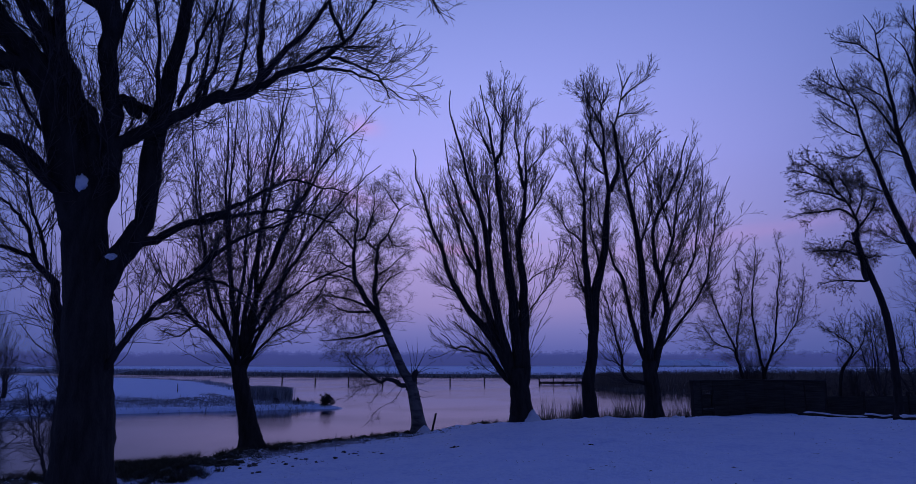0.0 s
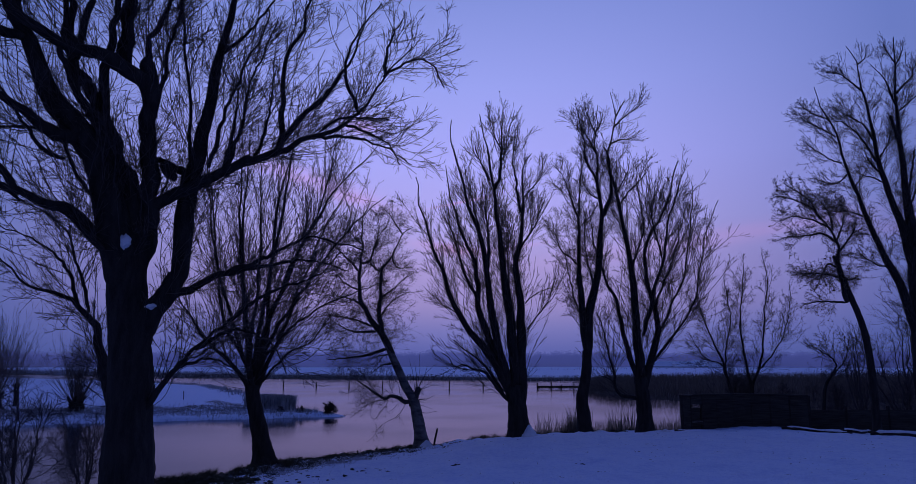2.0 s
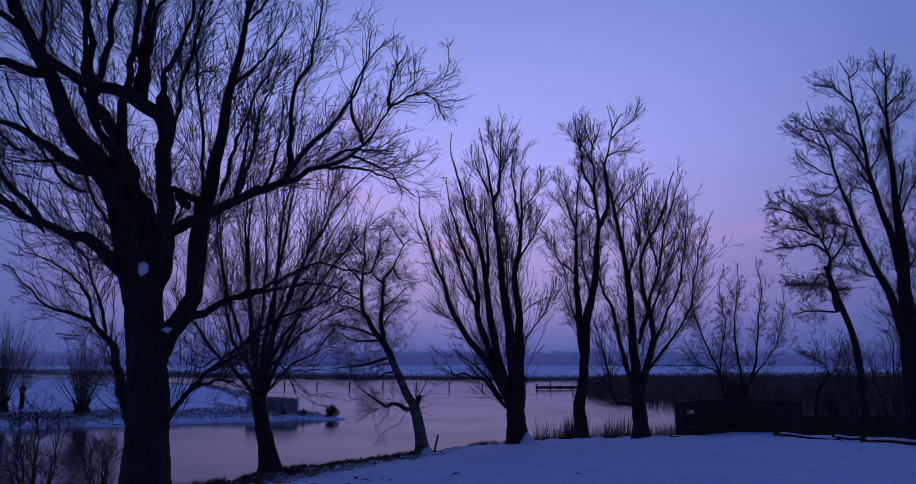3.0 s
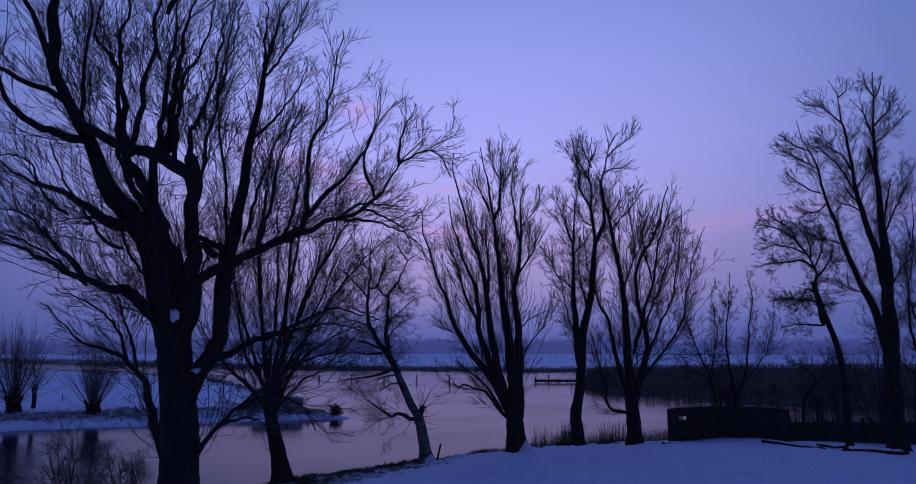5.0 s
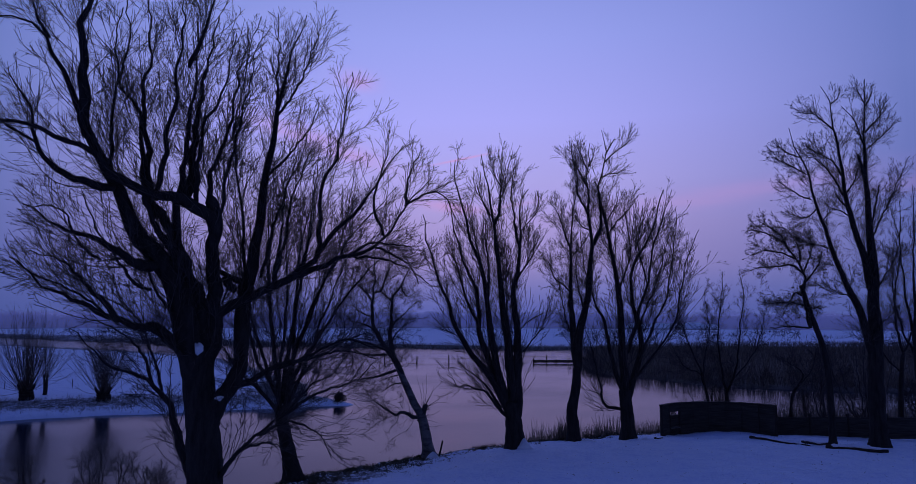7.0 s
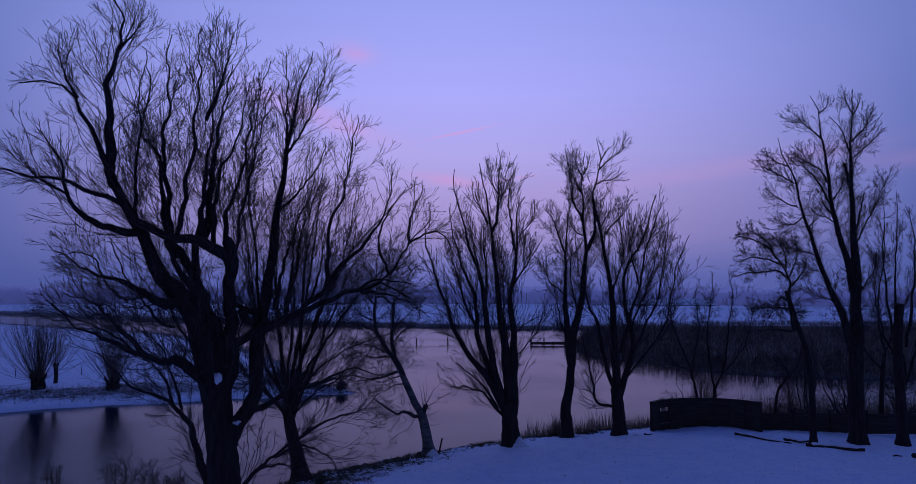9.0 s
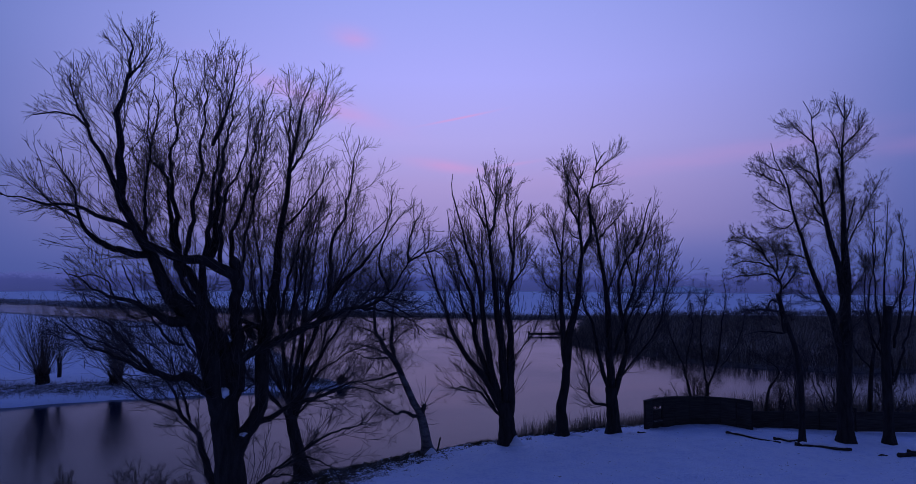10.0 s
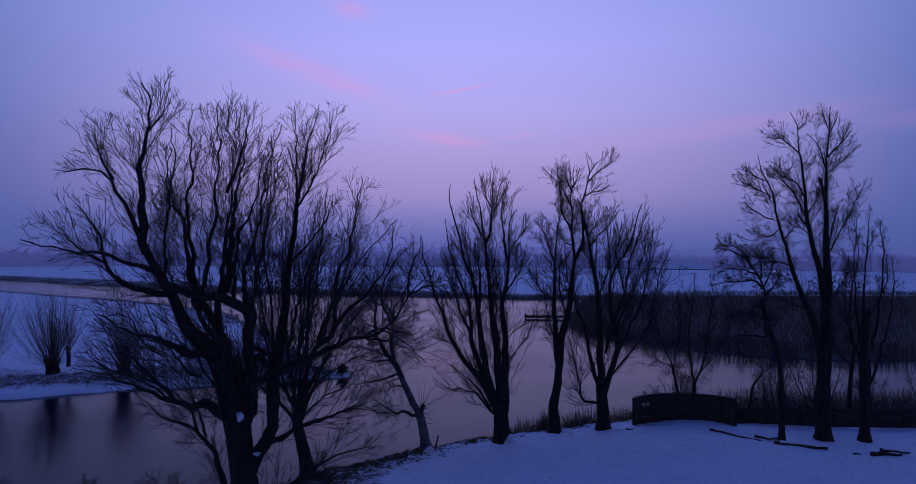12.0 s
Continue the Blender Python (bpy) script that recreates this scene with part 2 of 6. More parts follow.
def tubes(P, R, sides, lumps=0.0, rng=None):
    """Verts and quads of tapered tubes round the polylines P (n, k, 3) with radii R (n, k)."""
    n, k, _ = P.shape
    T = unit(np.gradient(P, axis=1))
    ref = np.eye(3)[np.abs(T).max(axis=1).argmin(axis=1)][:, None]
    U = unit(np.cross(T, ref))
    V = np.cross(T, U)
    a = np.arange(sides) * 2 * np.pi / sides
    r = R[..., None] * np.ones(sides)
    if lumps:
        ph = rng.uniform(0, 6.28, (n, 1, 1))
        s = np.arange(k)[None, :, None]
        r = r * (1 + lumps * (np.sin(3 * a + ph + 0.35 * s) + 0.8 * np.sin(5 * a - 0.23 * s + 2 * ph) + 0.7 * np.sin(0.9 * s + 2 * a + ph)))
        r = r * (1 + lumps * rng.normal(0, 0.5, r.shape))
    C = P[:, :, None] + r[..., None] * (np.cos(a)[:, None] * U[:, :, None] + np.sin(a)[:, None] * V[:, :, None])
    idx = np.arange(n * k * sides).reshape(n, k, sides)
    nx = np.roll(idx, -1, axis=2)
    F = np.stack([idx[:, :-1], nx[:, :-1], nx[:, 1:], idx[:, 1:]], axis=-1).reshape(-1, 4)
    return C.reshape(-1, 3), F


def spline(points, k):
    """A smooth line of k points through a few places."""
    p = np.array(points, dtype=float)
    p = np.vstack([2 * p[0] - p[1], p, 2 * p[-1] - p[-2]])
    seg = np.linalg.norm(np.diff(p[1:-1], axis=0), axis=1)
    s = np.concatenate([[0], np.cumsum(seg)]) / seg.sum()
    out = []
    for u in np.linspace(0, 1, k):
        i = min(np.searchsorted(s, u, side="right") - 1, len(seg) - 1)
        f = (u - s[i]) / max(s[i + 1] - s[i], 1e-9)
        a, b, c, d = p[i:i + 4]
        out.append(0.5 * (2 * b + (c - a) * f + (2 * a - 5 * b + 4 * c - d) * f ** 2 + (3 * b - a - 3 * c + d) * f ** 3))
    return np.array(out)


def grow(rng, start, way, length, k, wander, lift):
    """Branches that wander from their start and bend towards the light."""
    n = len(start)
    P = np.empty((n, k, 3))
    P[:, 0] = start
    d = unit(way)
    step = (length / (k - 1))[:, None]
    for i in range(1, k):
        d = unit(d + rng.normal(0, wander, (n, 3)) + np.array([0, 0, lift]))
        P[:, i] = P[:, i - 1] + d * step
    return P


def sprout(rng, P, R, count, first, angle, size, k, wander, lift, thick, tip, last=1.0, spread=0.0, fade=0.6, reach=None, favour=None):
    """Side branches along the branches P: more on the long ones, leaving at an angle."""
    n, kk, _ = P.shape
    length = np.linalg.norm(np.diff(P, axis=1), axis=2).sum(axis=1)
    share = length if favour is None else length * favour
    who = rng.choice(n, count, p=share / share.sum())
    u = (first + (last - first) * rng.random(count) ** 0.85) * (kk - 1)
    i = np.minimum(u.astype(int), kk - 2)
    f = (u - i)[:, None]
    at = P[who, i] * (1 - f) + P[who, i + 1] * f
    r = R[who, i] * (1 - f[:, 0]) + R[who, i + 1] * f[:, 0]
    t = unit(P[who, i + 1] - P[who, i])
    side = unit(np.cross(t, rng.normal(size=(count, 3))))
    ang = np.radians(rng.normal(angle, angle * 0.28, count))[:, None]
    way = t * np.cos(ang) + side * np.sin(ang)
    if spread:
        mid = P.reshape(-1, 3).mean(axis=0)
        way = way + spread * unit((at - mid) * [1, 1, 0.4])
    L = size * (0.35 + 0.65 * rng.random(count)) * (1.1 - fade * u / (kk - 1))
    L = np.minimum(L, 0.75 * length[who])
    if reach is not None:                                  # tips stay near the end of the parent
        L = np.minimum(L, reach * length[who] * (1 - u / (kk - 1)) + 0.16 * size)
    Q = grow(rng, at, way, L, k, wander, lift)
    r0 = np.clip(np.minimum(r * 0.7, thick * L), tip, None)
    S = r0[:, None] * (1 - np.linspace(0, 1, k)) ** 0.8 + tip * np.linspace(0, 1, k)
    return Q, S


class Tree:
    """A bare tree: trunk, limbs that are placed one by one, and a crown of twigs grown from them."""

    def __init__(self, name, base, label, category, seed, bark=None, group="", flare=0.5, taper=1.0, kink=0.004, limb_bark=None):
        self.rng = np.random.default_rng(seed)
        self.root = tagged(empty(name, Matrix.Translation(base)), label, category, group)
        self.bark, self.flare, self.taper, self.kink = bark or BARK, flare, taper, kink
        self.limb_bark = limb_bark or self.bark
        self.P, self.R = [], []

    def trunk(self, r0, r1, *places):
        k, sides = 44, 28
        P = spline(places, k)
        u = np.linspace(0, 1, k)
        R = r0 + (r1 - r0) * u
        h = P[:, 2]
        R = R * (1 + self.flare * np.exp(-np.maximum(h, 0) / (0.9 * r0)))
        a = np.arange(sides) * 2 * np.pi / sides
        ph = self.rng.uniform(0, 6, 4)
        C = np.empty((k, sides, 3))
        for i in range(k):
            roots = 0.13 * self.flare * math.exp(-max(h[i], 0) / (0.9 * r0)) * np.sin(4 * a + ph[0])
            ridge = 0.035 * np.sin(9 * a + 1.7 * math.sin(0.35 * i + ph[1])) + 0.04 * np.sin(3 * a + 0.11 * i + ph[2])
            r = R[i] * (1 + roots + ridge + self.rng.normal(0, 0.02, sides) + 0.03 * math.sin(0.6 * i + ph[3]))
            C[i] = P[i] + np.stack([r * np.cos(a), r * np.sin(a), np.zeros(sides)], axis=1)
        idx = np.arange(k * sides).reshape(k, sides)
        nx = np.roll(idx, -1, axis=1)
        F = np.stack([idx[:-1], nx[:-1], nx[1:], idx[1:]], axis=-1).reshape(-1, 4)
        V = C.reshape(-1, 3)
        top = len(V)
        V = np.vstack([V, P[-1] + [0, 0, 0.25 * r1]])
        cap = np.stack([idx[-1], nx[-1], np.full(sides, top), np.full(sides, top)], axis=-1)
        me = bpy.data.meshes.new("trunk")
        me.from_pydata(V.tolist(), [], F.tolist() + [c[:3] for c in cap.tolist()])
        me.polygons.foreach_set("use_smooth", [True] * len(me.polygons))
        me.materials.append(self.bark)
        new("trunk", me).parent = self.root
        return self

    def limb(self, r0, r1, *places):
        """A main limb from a thick foot to a thin end, through a few places."""
        k = 26
        P = spline(places, k)
        length = np.linalg.norm(np.diff(P, axis=0), axis=1).sum()
        kink = self.rng.normal(0, 1, (k, 3))
        kink = (kink + 0.7 * np.roll(kink, 1, 0)) * 1.3 * self.kink * min(length, 6)
        kink[0] = 0
        P = P + kink
        R = r1 + (r0 - r1) * (1 - np.linspace(0, 1, k)) ** self.taper
        out = unit(P[-1] - P[-3])[None]
        R[:3] *= [0.6, 0.85, 0.96]
        P2 = np.vstack([P[:1] * 1.01 - P[1:2] * 0.01, P, P[-1:] + out * r1 * 0.7, P[-1:] + out * r1 * 1.2])
        R2 = np.concatenate([[0.003], R, [r1 * 0.7, r1 * 0.1]])
        V, F = tubes(P2[None], R2[None], 12 if r0 > 0.1 else 8, 0.05, self.rng)
        mesh_object("limb", V, F, self.limb_bark, self.root)
        self.P.append(P)
        self.R.append(R)
        return self

    def crown(self, leaders, boughs, twigs, sprigs, size=1.6, angle=42, lift=0.06, wander=0.16, first=0.05, fine=0.0035, mat=None, leaves=0, spread=0.25, stem=2.0, stout=0.0075, last=1.0):
        """Leaders follow the limbs, boughs grow from both, twigs from the boughs, sprigs from the twigs."""
        rng = self.rng
        P, R = np.array(self.P), np.array(self.R)
        D, SD = sprout(rng, P, R, leaders, first, angle * 0.9, size * stem, 26, wander * 0.7, lift * 0.8, stout, fine * 1.5, 0.75, spread * 0.5, 0.3, 1.0)
        P, R = np.concatenate([P, D]), np.concatenate([R, SD])
        B, S = sprout(rng, P, R, boughs, first, angle, size, 7, wander * 0.8, lift, 0.0080, fine * 1.2, last=last, spread=spread, fade=0.6, reach=1.0, favour=np.where(np.arange(len(P)) < len(self.P), 3.0, 1.0))
        main = int(twigs * 0.8)
        T1, S1 = sprout(rng, B, S, main, 0.08, angle, size * 0.58, 3, wander, lift, 0.0075, fine, fade=0.85)
        T2, S2 = sprout(rng, P, R, twigs - main, 0.3, angle, size * 0.42, 3, wander * 1.25, lift, 0.0075, fine, last=last, reach=1.0)
        T, ST = np.concatenate([T1, T2]), np.concatenate([S1, S2])
        G, SG = sprout(rng, T, ST, sprigs, 0.08, angle * 1.05, size * 0.34, 2, wander, lift, 0.0075, fine * 0.8, fade=0.85)
        Vs, Fs, off = [], [], 0
        some = [*range(0, 25, 3), 25]
        for p, r in ((D[:, some], SD[:, some]), (B[:, ::2], S[:, ::2]), (T, ST), (G, SG)):
            V, F = tubes(p, r, 3)
            Vs.append(V), Fs.append(F + off)
            off += len(V)
        ob = mesh_object("crown", np.vstack(Vs), np.vstack(Fs), mat or TWIG, self.root)
        tagged(ob, kind="stuff")
        if leaves:
            at = G[rng.choice(len(G), leaves), -1]
            d = rng.normal(0, 0.015, (leaves, 4, 3))
            d += np.array([[-1, -1, 0], [1, -1, 0], [1, 1, -1], [-1, 1, -1]]) * 0.028
            V = (at[:, None] + d).reshape(-1, 3)
            tagged(mesh_object("dead_foliage", V, np.arange(len(V)).reshape(-1, 4), LEAF, self.root, smooth=False), "withered dead leaves still hanging", kind="stuff")
        return self


def blades(name, feet, heights, rng, mat, width=0.012, lean=0.18, parent=None, bend=0.12):
    """Upright blades, each a bent tapering strip, at the given feet."""
    n = len(feet)
    a = rng.uniform(0, 2 * np.pi, n)
    across = np.stack([np.cos(a), np.sin(a), np.zeros(n)], axis=1)
    tilt = np.stack([rng.normal(0, lean, n), rng.normal(0, lean, n), np.ones(n)], axis=1)
    sag = np.stack([rng.normal(0, bend, n), rng.normal(0, bend, n), np.zeros(n)], axis=1)
    V = np.empty((n, 6, 3))
    for j, (u, w) in enumerate(((0, 1.0), (0.55, 0.8), (1.0, 0.15))):
        mid = feet + tilt * (heights * u)[:, None] + sag * (heights * u * u)[:, None]
        V[:, 2 * j] = mid - across * width * w
        V[:, 2 * j + 1] = mid + across * width * w
    i = (np.arange(n) * 6)[:, None]
    F = np.concatenate([i + np.array([0, 1, 3, 2]), i + np.array([2, 3, 5, 4])])
    return mesh_object(name, V.reshape(-1, 3), F, mat, parent, smooth=False)


# ---- ground: one sheet, shaped by the shores ----
WATER_LEVEL = -0.65
ISLAND = [(-400, -40), (-60, 38), (-34, 43.3), (-25, 47.2), (-16, 50.6), (-8.8, 53.2), (-9.6, 54.8), (-15, 58.6), (-21, 75), (-40, 112), (-62, 133), (-118, 170), (-400, 360)]
REEDBED = [(22.5, 113), (21, 104), (19, 94.5), (21.5, 82), (26.5, 71.5), (33, 66.2), (45, 63.8), (90, 57.5), (400, 37), (400, 185), (60, 172), (34, 160), (26, 138)]
FARLAND = [(-3000, 900), (-400, 400), (-164, 244), (-110, 208), (-58, 178), (16, 156), (60, 158), (400, 150), (3000, 100), (3000, 4000), (-3000, 4000)]
SHORE_X = [-400, -60, -25, -14, -9.5, -8.5, -7.1, -5.9, -2.9, -1.4, 2.2, 6.2, 10, 16, 25, 60, 400]
SHORE_Y = [-60, 2, 12, 17, 20.6, 22.0, 24.3, 25.6, 27.6, 28.9, 30.2, 32.2, 34.5, 36.6, 38.0, 40, 40]


def inside(poly, x, y):
    """Metres inside a shore line (outside: minus)."""
    d = np.full(x.shape, 1e9)
    odd = np.zeros(x.shape, bool)
    for (ax, ay), (bx, by) in zip(poly, poly[1:] + poly[:1]):
        t = np.clip(((x - ax) * (bx - ax) + (y - ay) * (by - ay)) / ((bx - ax) ** 2 + (by - ay) ** 2), 0, 1)
        d = np.minimum(d, np.hypot(x - ax - t * (bx - ax), y - ay - t * (by - ay)))
        odd ^= ((ay > y) != (by > y)) & (x < (bx - ax) * (y - ay) / (by - ay + 1e-12) + ax)
    return np.where(odd, d, -d)


def ease(t):
    t = np.clip(t, 0, 1)
    return t * t * (3 - 2 * t)


def rolling(x, y, s):
    return np.sin(x * s + 1.3 * np.sin(y * s * 0.7)) * np.cos(y * s * 0.83 + 0.9 * np.sin(x * s * 0.6))


def land(x, y):
    """Height of the ground, and how bare or reed-strewn it is."""
    x, y = np.asarray(x, float), np.asarray(y, float)
    bed = np.full(x.shape, -1.8)
    near = np.interp(x, SHORE_X, SHORE_Y) + 0.25 * rolling(x, y * 0, 1.7) + 0.12 * rolling(x, y * 0, 5.1) - y
    top = np.interp(x, [-9, -5, -1.65, 1, 3, 12, 15, 18, 21, 27], [-0.02, 0.04, 0.2, 0.48, 0.6, 0.6, 0.67, 0.6, 0.42, 0.3]) - 0.05 * np.maximum(y - 27.5, 0)
    top = top + 0.05 * rolling(x, y, 0.9) + 0.03 * rolling(x + 3, y, 2.7) + 0.016 * rolling(x, y, 5.3) + 0.012 * rolling(x + 7, y, 9.1)
    top = top * ease((near + 1) / 4) + (top - 0.12) * (1 - ease((near + 1) / 4))
    rough = ease((4.2 - near) / 2.2) * ease((15 - x) / 10)
    top = top + rough * (0.07 * np.abs(rolling(x, y, 3.1)) + 0.06 * np.abs(rolling(x + 9, y, 6.3)) + 0.03 * rolling(x, y, 11.0) - 0.11)
    z1 = bed + (top - bed) * ease((near + 1.7) / 1.9)
    isl = inside(ISLAND, x, y) + 0.35 * rolling(x, y, 0.8)
    t2 = -0.32 + 0.45 * ease((isl - 1.5) / 5) + 0.08 * rolling(x, y, 0.5) + 0.05 * rolling(x, y, 1.9)
    z2 = bed + (t2 - bed) * ease((isl + 2.2) / 2.8)
    reed = inside(REEDBED, x, y) + 0.8 * rolling(x, y, 0.35)
    z3 = bed + (-0.35 - bed) * ease((reed + 2) / 2.6)
    far = inside(FARLAND, x, y) + 1.5 * rolling(x, y, 0.1)
    z4 = bed + (0.15 + 0.25 * rolling(x, y, 0.02) - bed) * ease((far + 3) / 5)
    z = np.maximum.reduce([z1, z2, z3, z4])
    wave = 0.25 * rolling(x, y, 1.3) + 0.2 * rolling(x + 5, y, 3.1)
    left = ease((5 - x) / 7)
    reach = 0.75 + 1.3 * left + ease((-4 - x) / 2.5) * (1.2 + 0.12 * np.clip(-x - 6, 0, 8)) + wave * (1 + left)
    reach = reach + 1.3 * ease((-1 - x) / 4)
    bank = np.where(z == z1, np.clip((reach - near) / (1.1 + 2.8 * left) + 0.5, 0, 1), 0)
    strip = np.clip((isl - 0.9 + wave) / 2.5, 0, 1) * np.clip(6.6 - isl + 2 * wave, 0, 1) * np.clip((64 - y) / 3, 0, 1)
    strip = np.maximum(strip, ease((x + 19) / 4) * np.clip(isl + 0.2, 0, 1))
    bank = np.where(z == z2, 0.8 * strip, bank)
    litter = np.where((z == z3) & (z4 < z3 + 1e-6), 1.0, 0.0)
    litter = np.where(z == z4, np.clip((7 - far) / 3, 0, 1), litter)
    return z, bank, litter


def height_at(x, y):
    return float(land(np.array([x]), np.array([y]))[0][0])


def stretch(parts):
    return np.unique(np.concatenate([np.linspace(a, b, n) for a, b, n in parts]))


gx = stretch([(-3000, -400, 14), (-400, -100, 40), (-100, -40, 40), (-40, -14, 50), (-14, 28, 160), (28, 60, 40), (60, 200, 40), (200, 3000, 18)])
gy = stretch([(-400, -20, 14), (-20, 8, 20), (8, 40, 130), (40, 70, 64), (70, 200, 50), (200, 500, 40), (500, 4000, 20)])
GX, GY = np.meshgrid(gx, gy)
GZ, GB, GL = land(GX, GY)
ny, nx_ = GX.shape
gi = np.arange(ny * nx_).reshape(ny, nx_)
gf = np.stack([gi[:-1, :-1], gi[:-1, 1:], gi[1:, 1:], gi[1:, :-1]], axis=-1).reshape(-1, 4)
ground = mesh_object("ground", np.stack([GX, GY, GZ], axis=-1).reshape(-1, 3), gf, GROUND)
for cover_name, cover_of in (("bank", GB), ("litter", GL)):
    ground.data.attributes.new(cover_name, "FLOAT", "POINT").data.foreach_set("value", cover_of.ravel().astype(np.float32))
tagged(ground, "snow-covered meadow with bare banks round a lake", "ground", kind="structure")

wbm = bmesh.new()
bmesh.ops.create_grid(wbm, x_segments=2, y_segments=2, size=1, matrix=Matrix.Translation((0, 400, WATER_LEVEL)) @ Matrix.Diagonal((2500, 900, 1, 1)))
tagged(part("water", wbm, WATER), "still dark lake mirroring the violet evening sky", "water", kind="structure")


# ---- distance ----
def far_woods(name, distance, low, high, crown, mat, seed, label):
    """A ring of backdrop woodland, its mist painted on: one rounded treetop beside another, with gaps."""
    rng = np.random.default_rng(seed)
    n = 2600
    arc = np.linspace(-75, 75, n) * math.pi / 180 * distance
    top = np.zeros(n)
    for size, share in ((crown * 26, 0.24), (crown * 9, 0.18), (crown * 2.4, 0.26), (crown * 0.9, 0.20), (crown * 0.3, 0.12)):
        knots = np.arange(arc[0] - size, arc[-1] + 2 * size, size)
        value = rng.random(len(knots))
        u = (arc - knots[0]) / size
        k = u.astype(int)
        f = ease(u - k)
        top += share * (value[k] * (1 - f) + value[k + 1] * f)
    top = low + (high - low) * (1.6 * top - 0.3)
    top = top + rng.normal(0, 0.02 * crown, n)
    x, y = distance * np.sin(arc / distance), distance * np.cos(arc / distance)
    V = np.concatenate([np.stack([x * (1 + 0.01 * k), y * (1 + 0.01 * k), h], 1) for k, h in ((0, np.full(n, -1.0)), (0, top * 0.55), (1, top * 1.08))])
    i = np.arange(n - 1)
    F = np.concatenate([np.stack([i, i + 1, i + n + 1, i + n], 1) + k * n for k in (0, 1)])
    ob = mesh_object(name, V, F, mat)
    ob.data.attributes.new("thin", "FLOAT", "POINT").data.foreach_set("value", np.repeat([0.0, 0.0, 1.0], n).astype(np.float32))
    tagged(ob, label, "woods", kind="structure")


far_woods("backdrop", 460, 7.5, 12.0, 5.0, HAZE_GLOW_NEAR, 3, "glowing backdrop woods along the horizon, blue mist painted into the colour")
far_woods("backdrop_far", 1300, 14, 24, 9.0, HAZE_GLOW_FAR, 8, "faint glowing backdrop woods, evening mist painted into the colour")


# ---- reeds, banks and hedges ----
def along(line, n, rng, spread):
    """n places scattered along a line of corners."""
    p = np.array(line, float)
    seg = np.linalg.norm(np.diff(p, axis=0), axis=1)
    k = rng.choice(len(seg), n, p=seg / seg.sum())
    t = rng.random(n)[:, None]
    d = (p[k + 1] - p[k]) / seg[k][:, None]
    return p[k] + (p[k + 1] - p[k]) * t + np.stack([-d[:, 1], d[:, 0]], 1) * rng.normal(0, spread, n)[:, None]


def stand_of(name, xy, low, high, rng, mat, label, category, width=0.012, lean=0.12, sink=0.05):
    z = np.maximum(land(xy[:, 0], xy[:, 1])[0], WATER_LEVEL) - sink
    feet = np.column_stack([xy, z])
    return tagged(blades(name, feet, rng.uniform(low, high, len(xy)), rng, mat, width, lean), label, category, kind="stuff")


rr = np.random.default_rng(21)
front = along(REEDBED[:9], 20000, rr, 1.2)
stand_of("reed_fringe", front + [0, 1.8], 1.3, 1.75, rr, DARKREED, "dense dry brown reeds at the water's edge", "reeds", 0.022, 0.16)
area = np.column_stack([rr.uniform(14, 130, 40000), rr.uniform(58, 172, 40000)])
area = area[inside(REEDBED, area[:, 0], area[:, 1]) > 0.5]
stand_of("reed_bed", area, 0.95, 1.35, rr, DARKREED, "wide bed of dry brown reeds", "reeds", 0.035, 0.25)
stand_of("reed_belt", along([(-400, 402), (-164, 246), (-110, 210), (-58, 180), (16, 158), (60, 160)], 11000, rr, 1.6), 0.55, 0.85, rr, FROSTED, "reed belt along the far shore", "reeds", 0.05, 0.3)
stand_of("reed_belt", along([(-118, 169), (-62, 132), (-40, 112), (-21, 75), (-17, 63)], 3600, rr, 0.9), 0.2, 0.6, rr, FROSTED, "low reed belt along the back of the spit", "reeds", 0.05, 0.12)
stand_of("reed_clump", along([(-17.0, 56.2), (-13.4, 55.6)], 5000, rr, 0.5), 0.95, 1.3, rr, FROSTED, "tall square-cut clump of dark reeds on the spit", "reeds", 0.03, 0.06)
stand_of("reed_clump", along([(5.2, 32.4), (6.0, 32.6)], 900, rr, 0.5), 0.6, 1.5, rr, REED, "sparse dry reeds standing in the shallows", "reeds", 0.010, 0.10)
stand_of("reed_clump", along([(2.9, 31.6), (5.2, 32.6)], 1100, rr, 0.45), 0.4, 1.3, rr, REED, "sparse dry reeds standing in the shallows", "reeds", 0.010, 0.10)
stand_of("reed_clump", along([(6.8, 33.4), (8.4, 34.6)], 1000, rr, 0.5), 0.5, 1.4, rr, REED, "sparse dry reeds standing in the shallows", "reeds", 0.010, 0.10)
stand_of("reed_clump", along([(9.6, 35.4), (12, 36.5)], 900, rr, 0.5), 0.5, 1.3, rr, REED, "sparse dry reeds beside the wooden screen", "reeds", 0.010, 0.10)
stand_of("reed_clump", along([(17, 37.2), (24, 38.4), (40, 39.6)], 7000, rr, 0.7), 0.9, 2.1, rr, REED, "dry reeds behind the low fence", "reeds", 0.012, 0.10)
edge = [(x, y - 0.25) for x, y in zip(SHORE_X, SHORE_Y) if -15 < x < 12]
fringe = along(edge, 5200, rr, 0.25)
fringe = fringe[rolling(fringe[:, 0], fringe[:, 1], 1.9) + 0.6 * rolling(fringe[:, 0], fringe[:, 1], 5.3) > rr.normal(0.15, 0.4, len(fringe))]
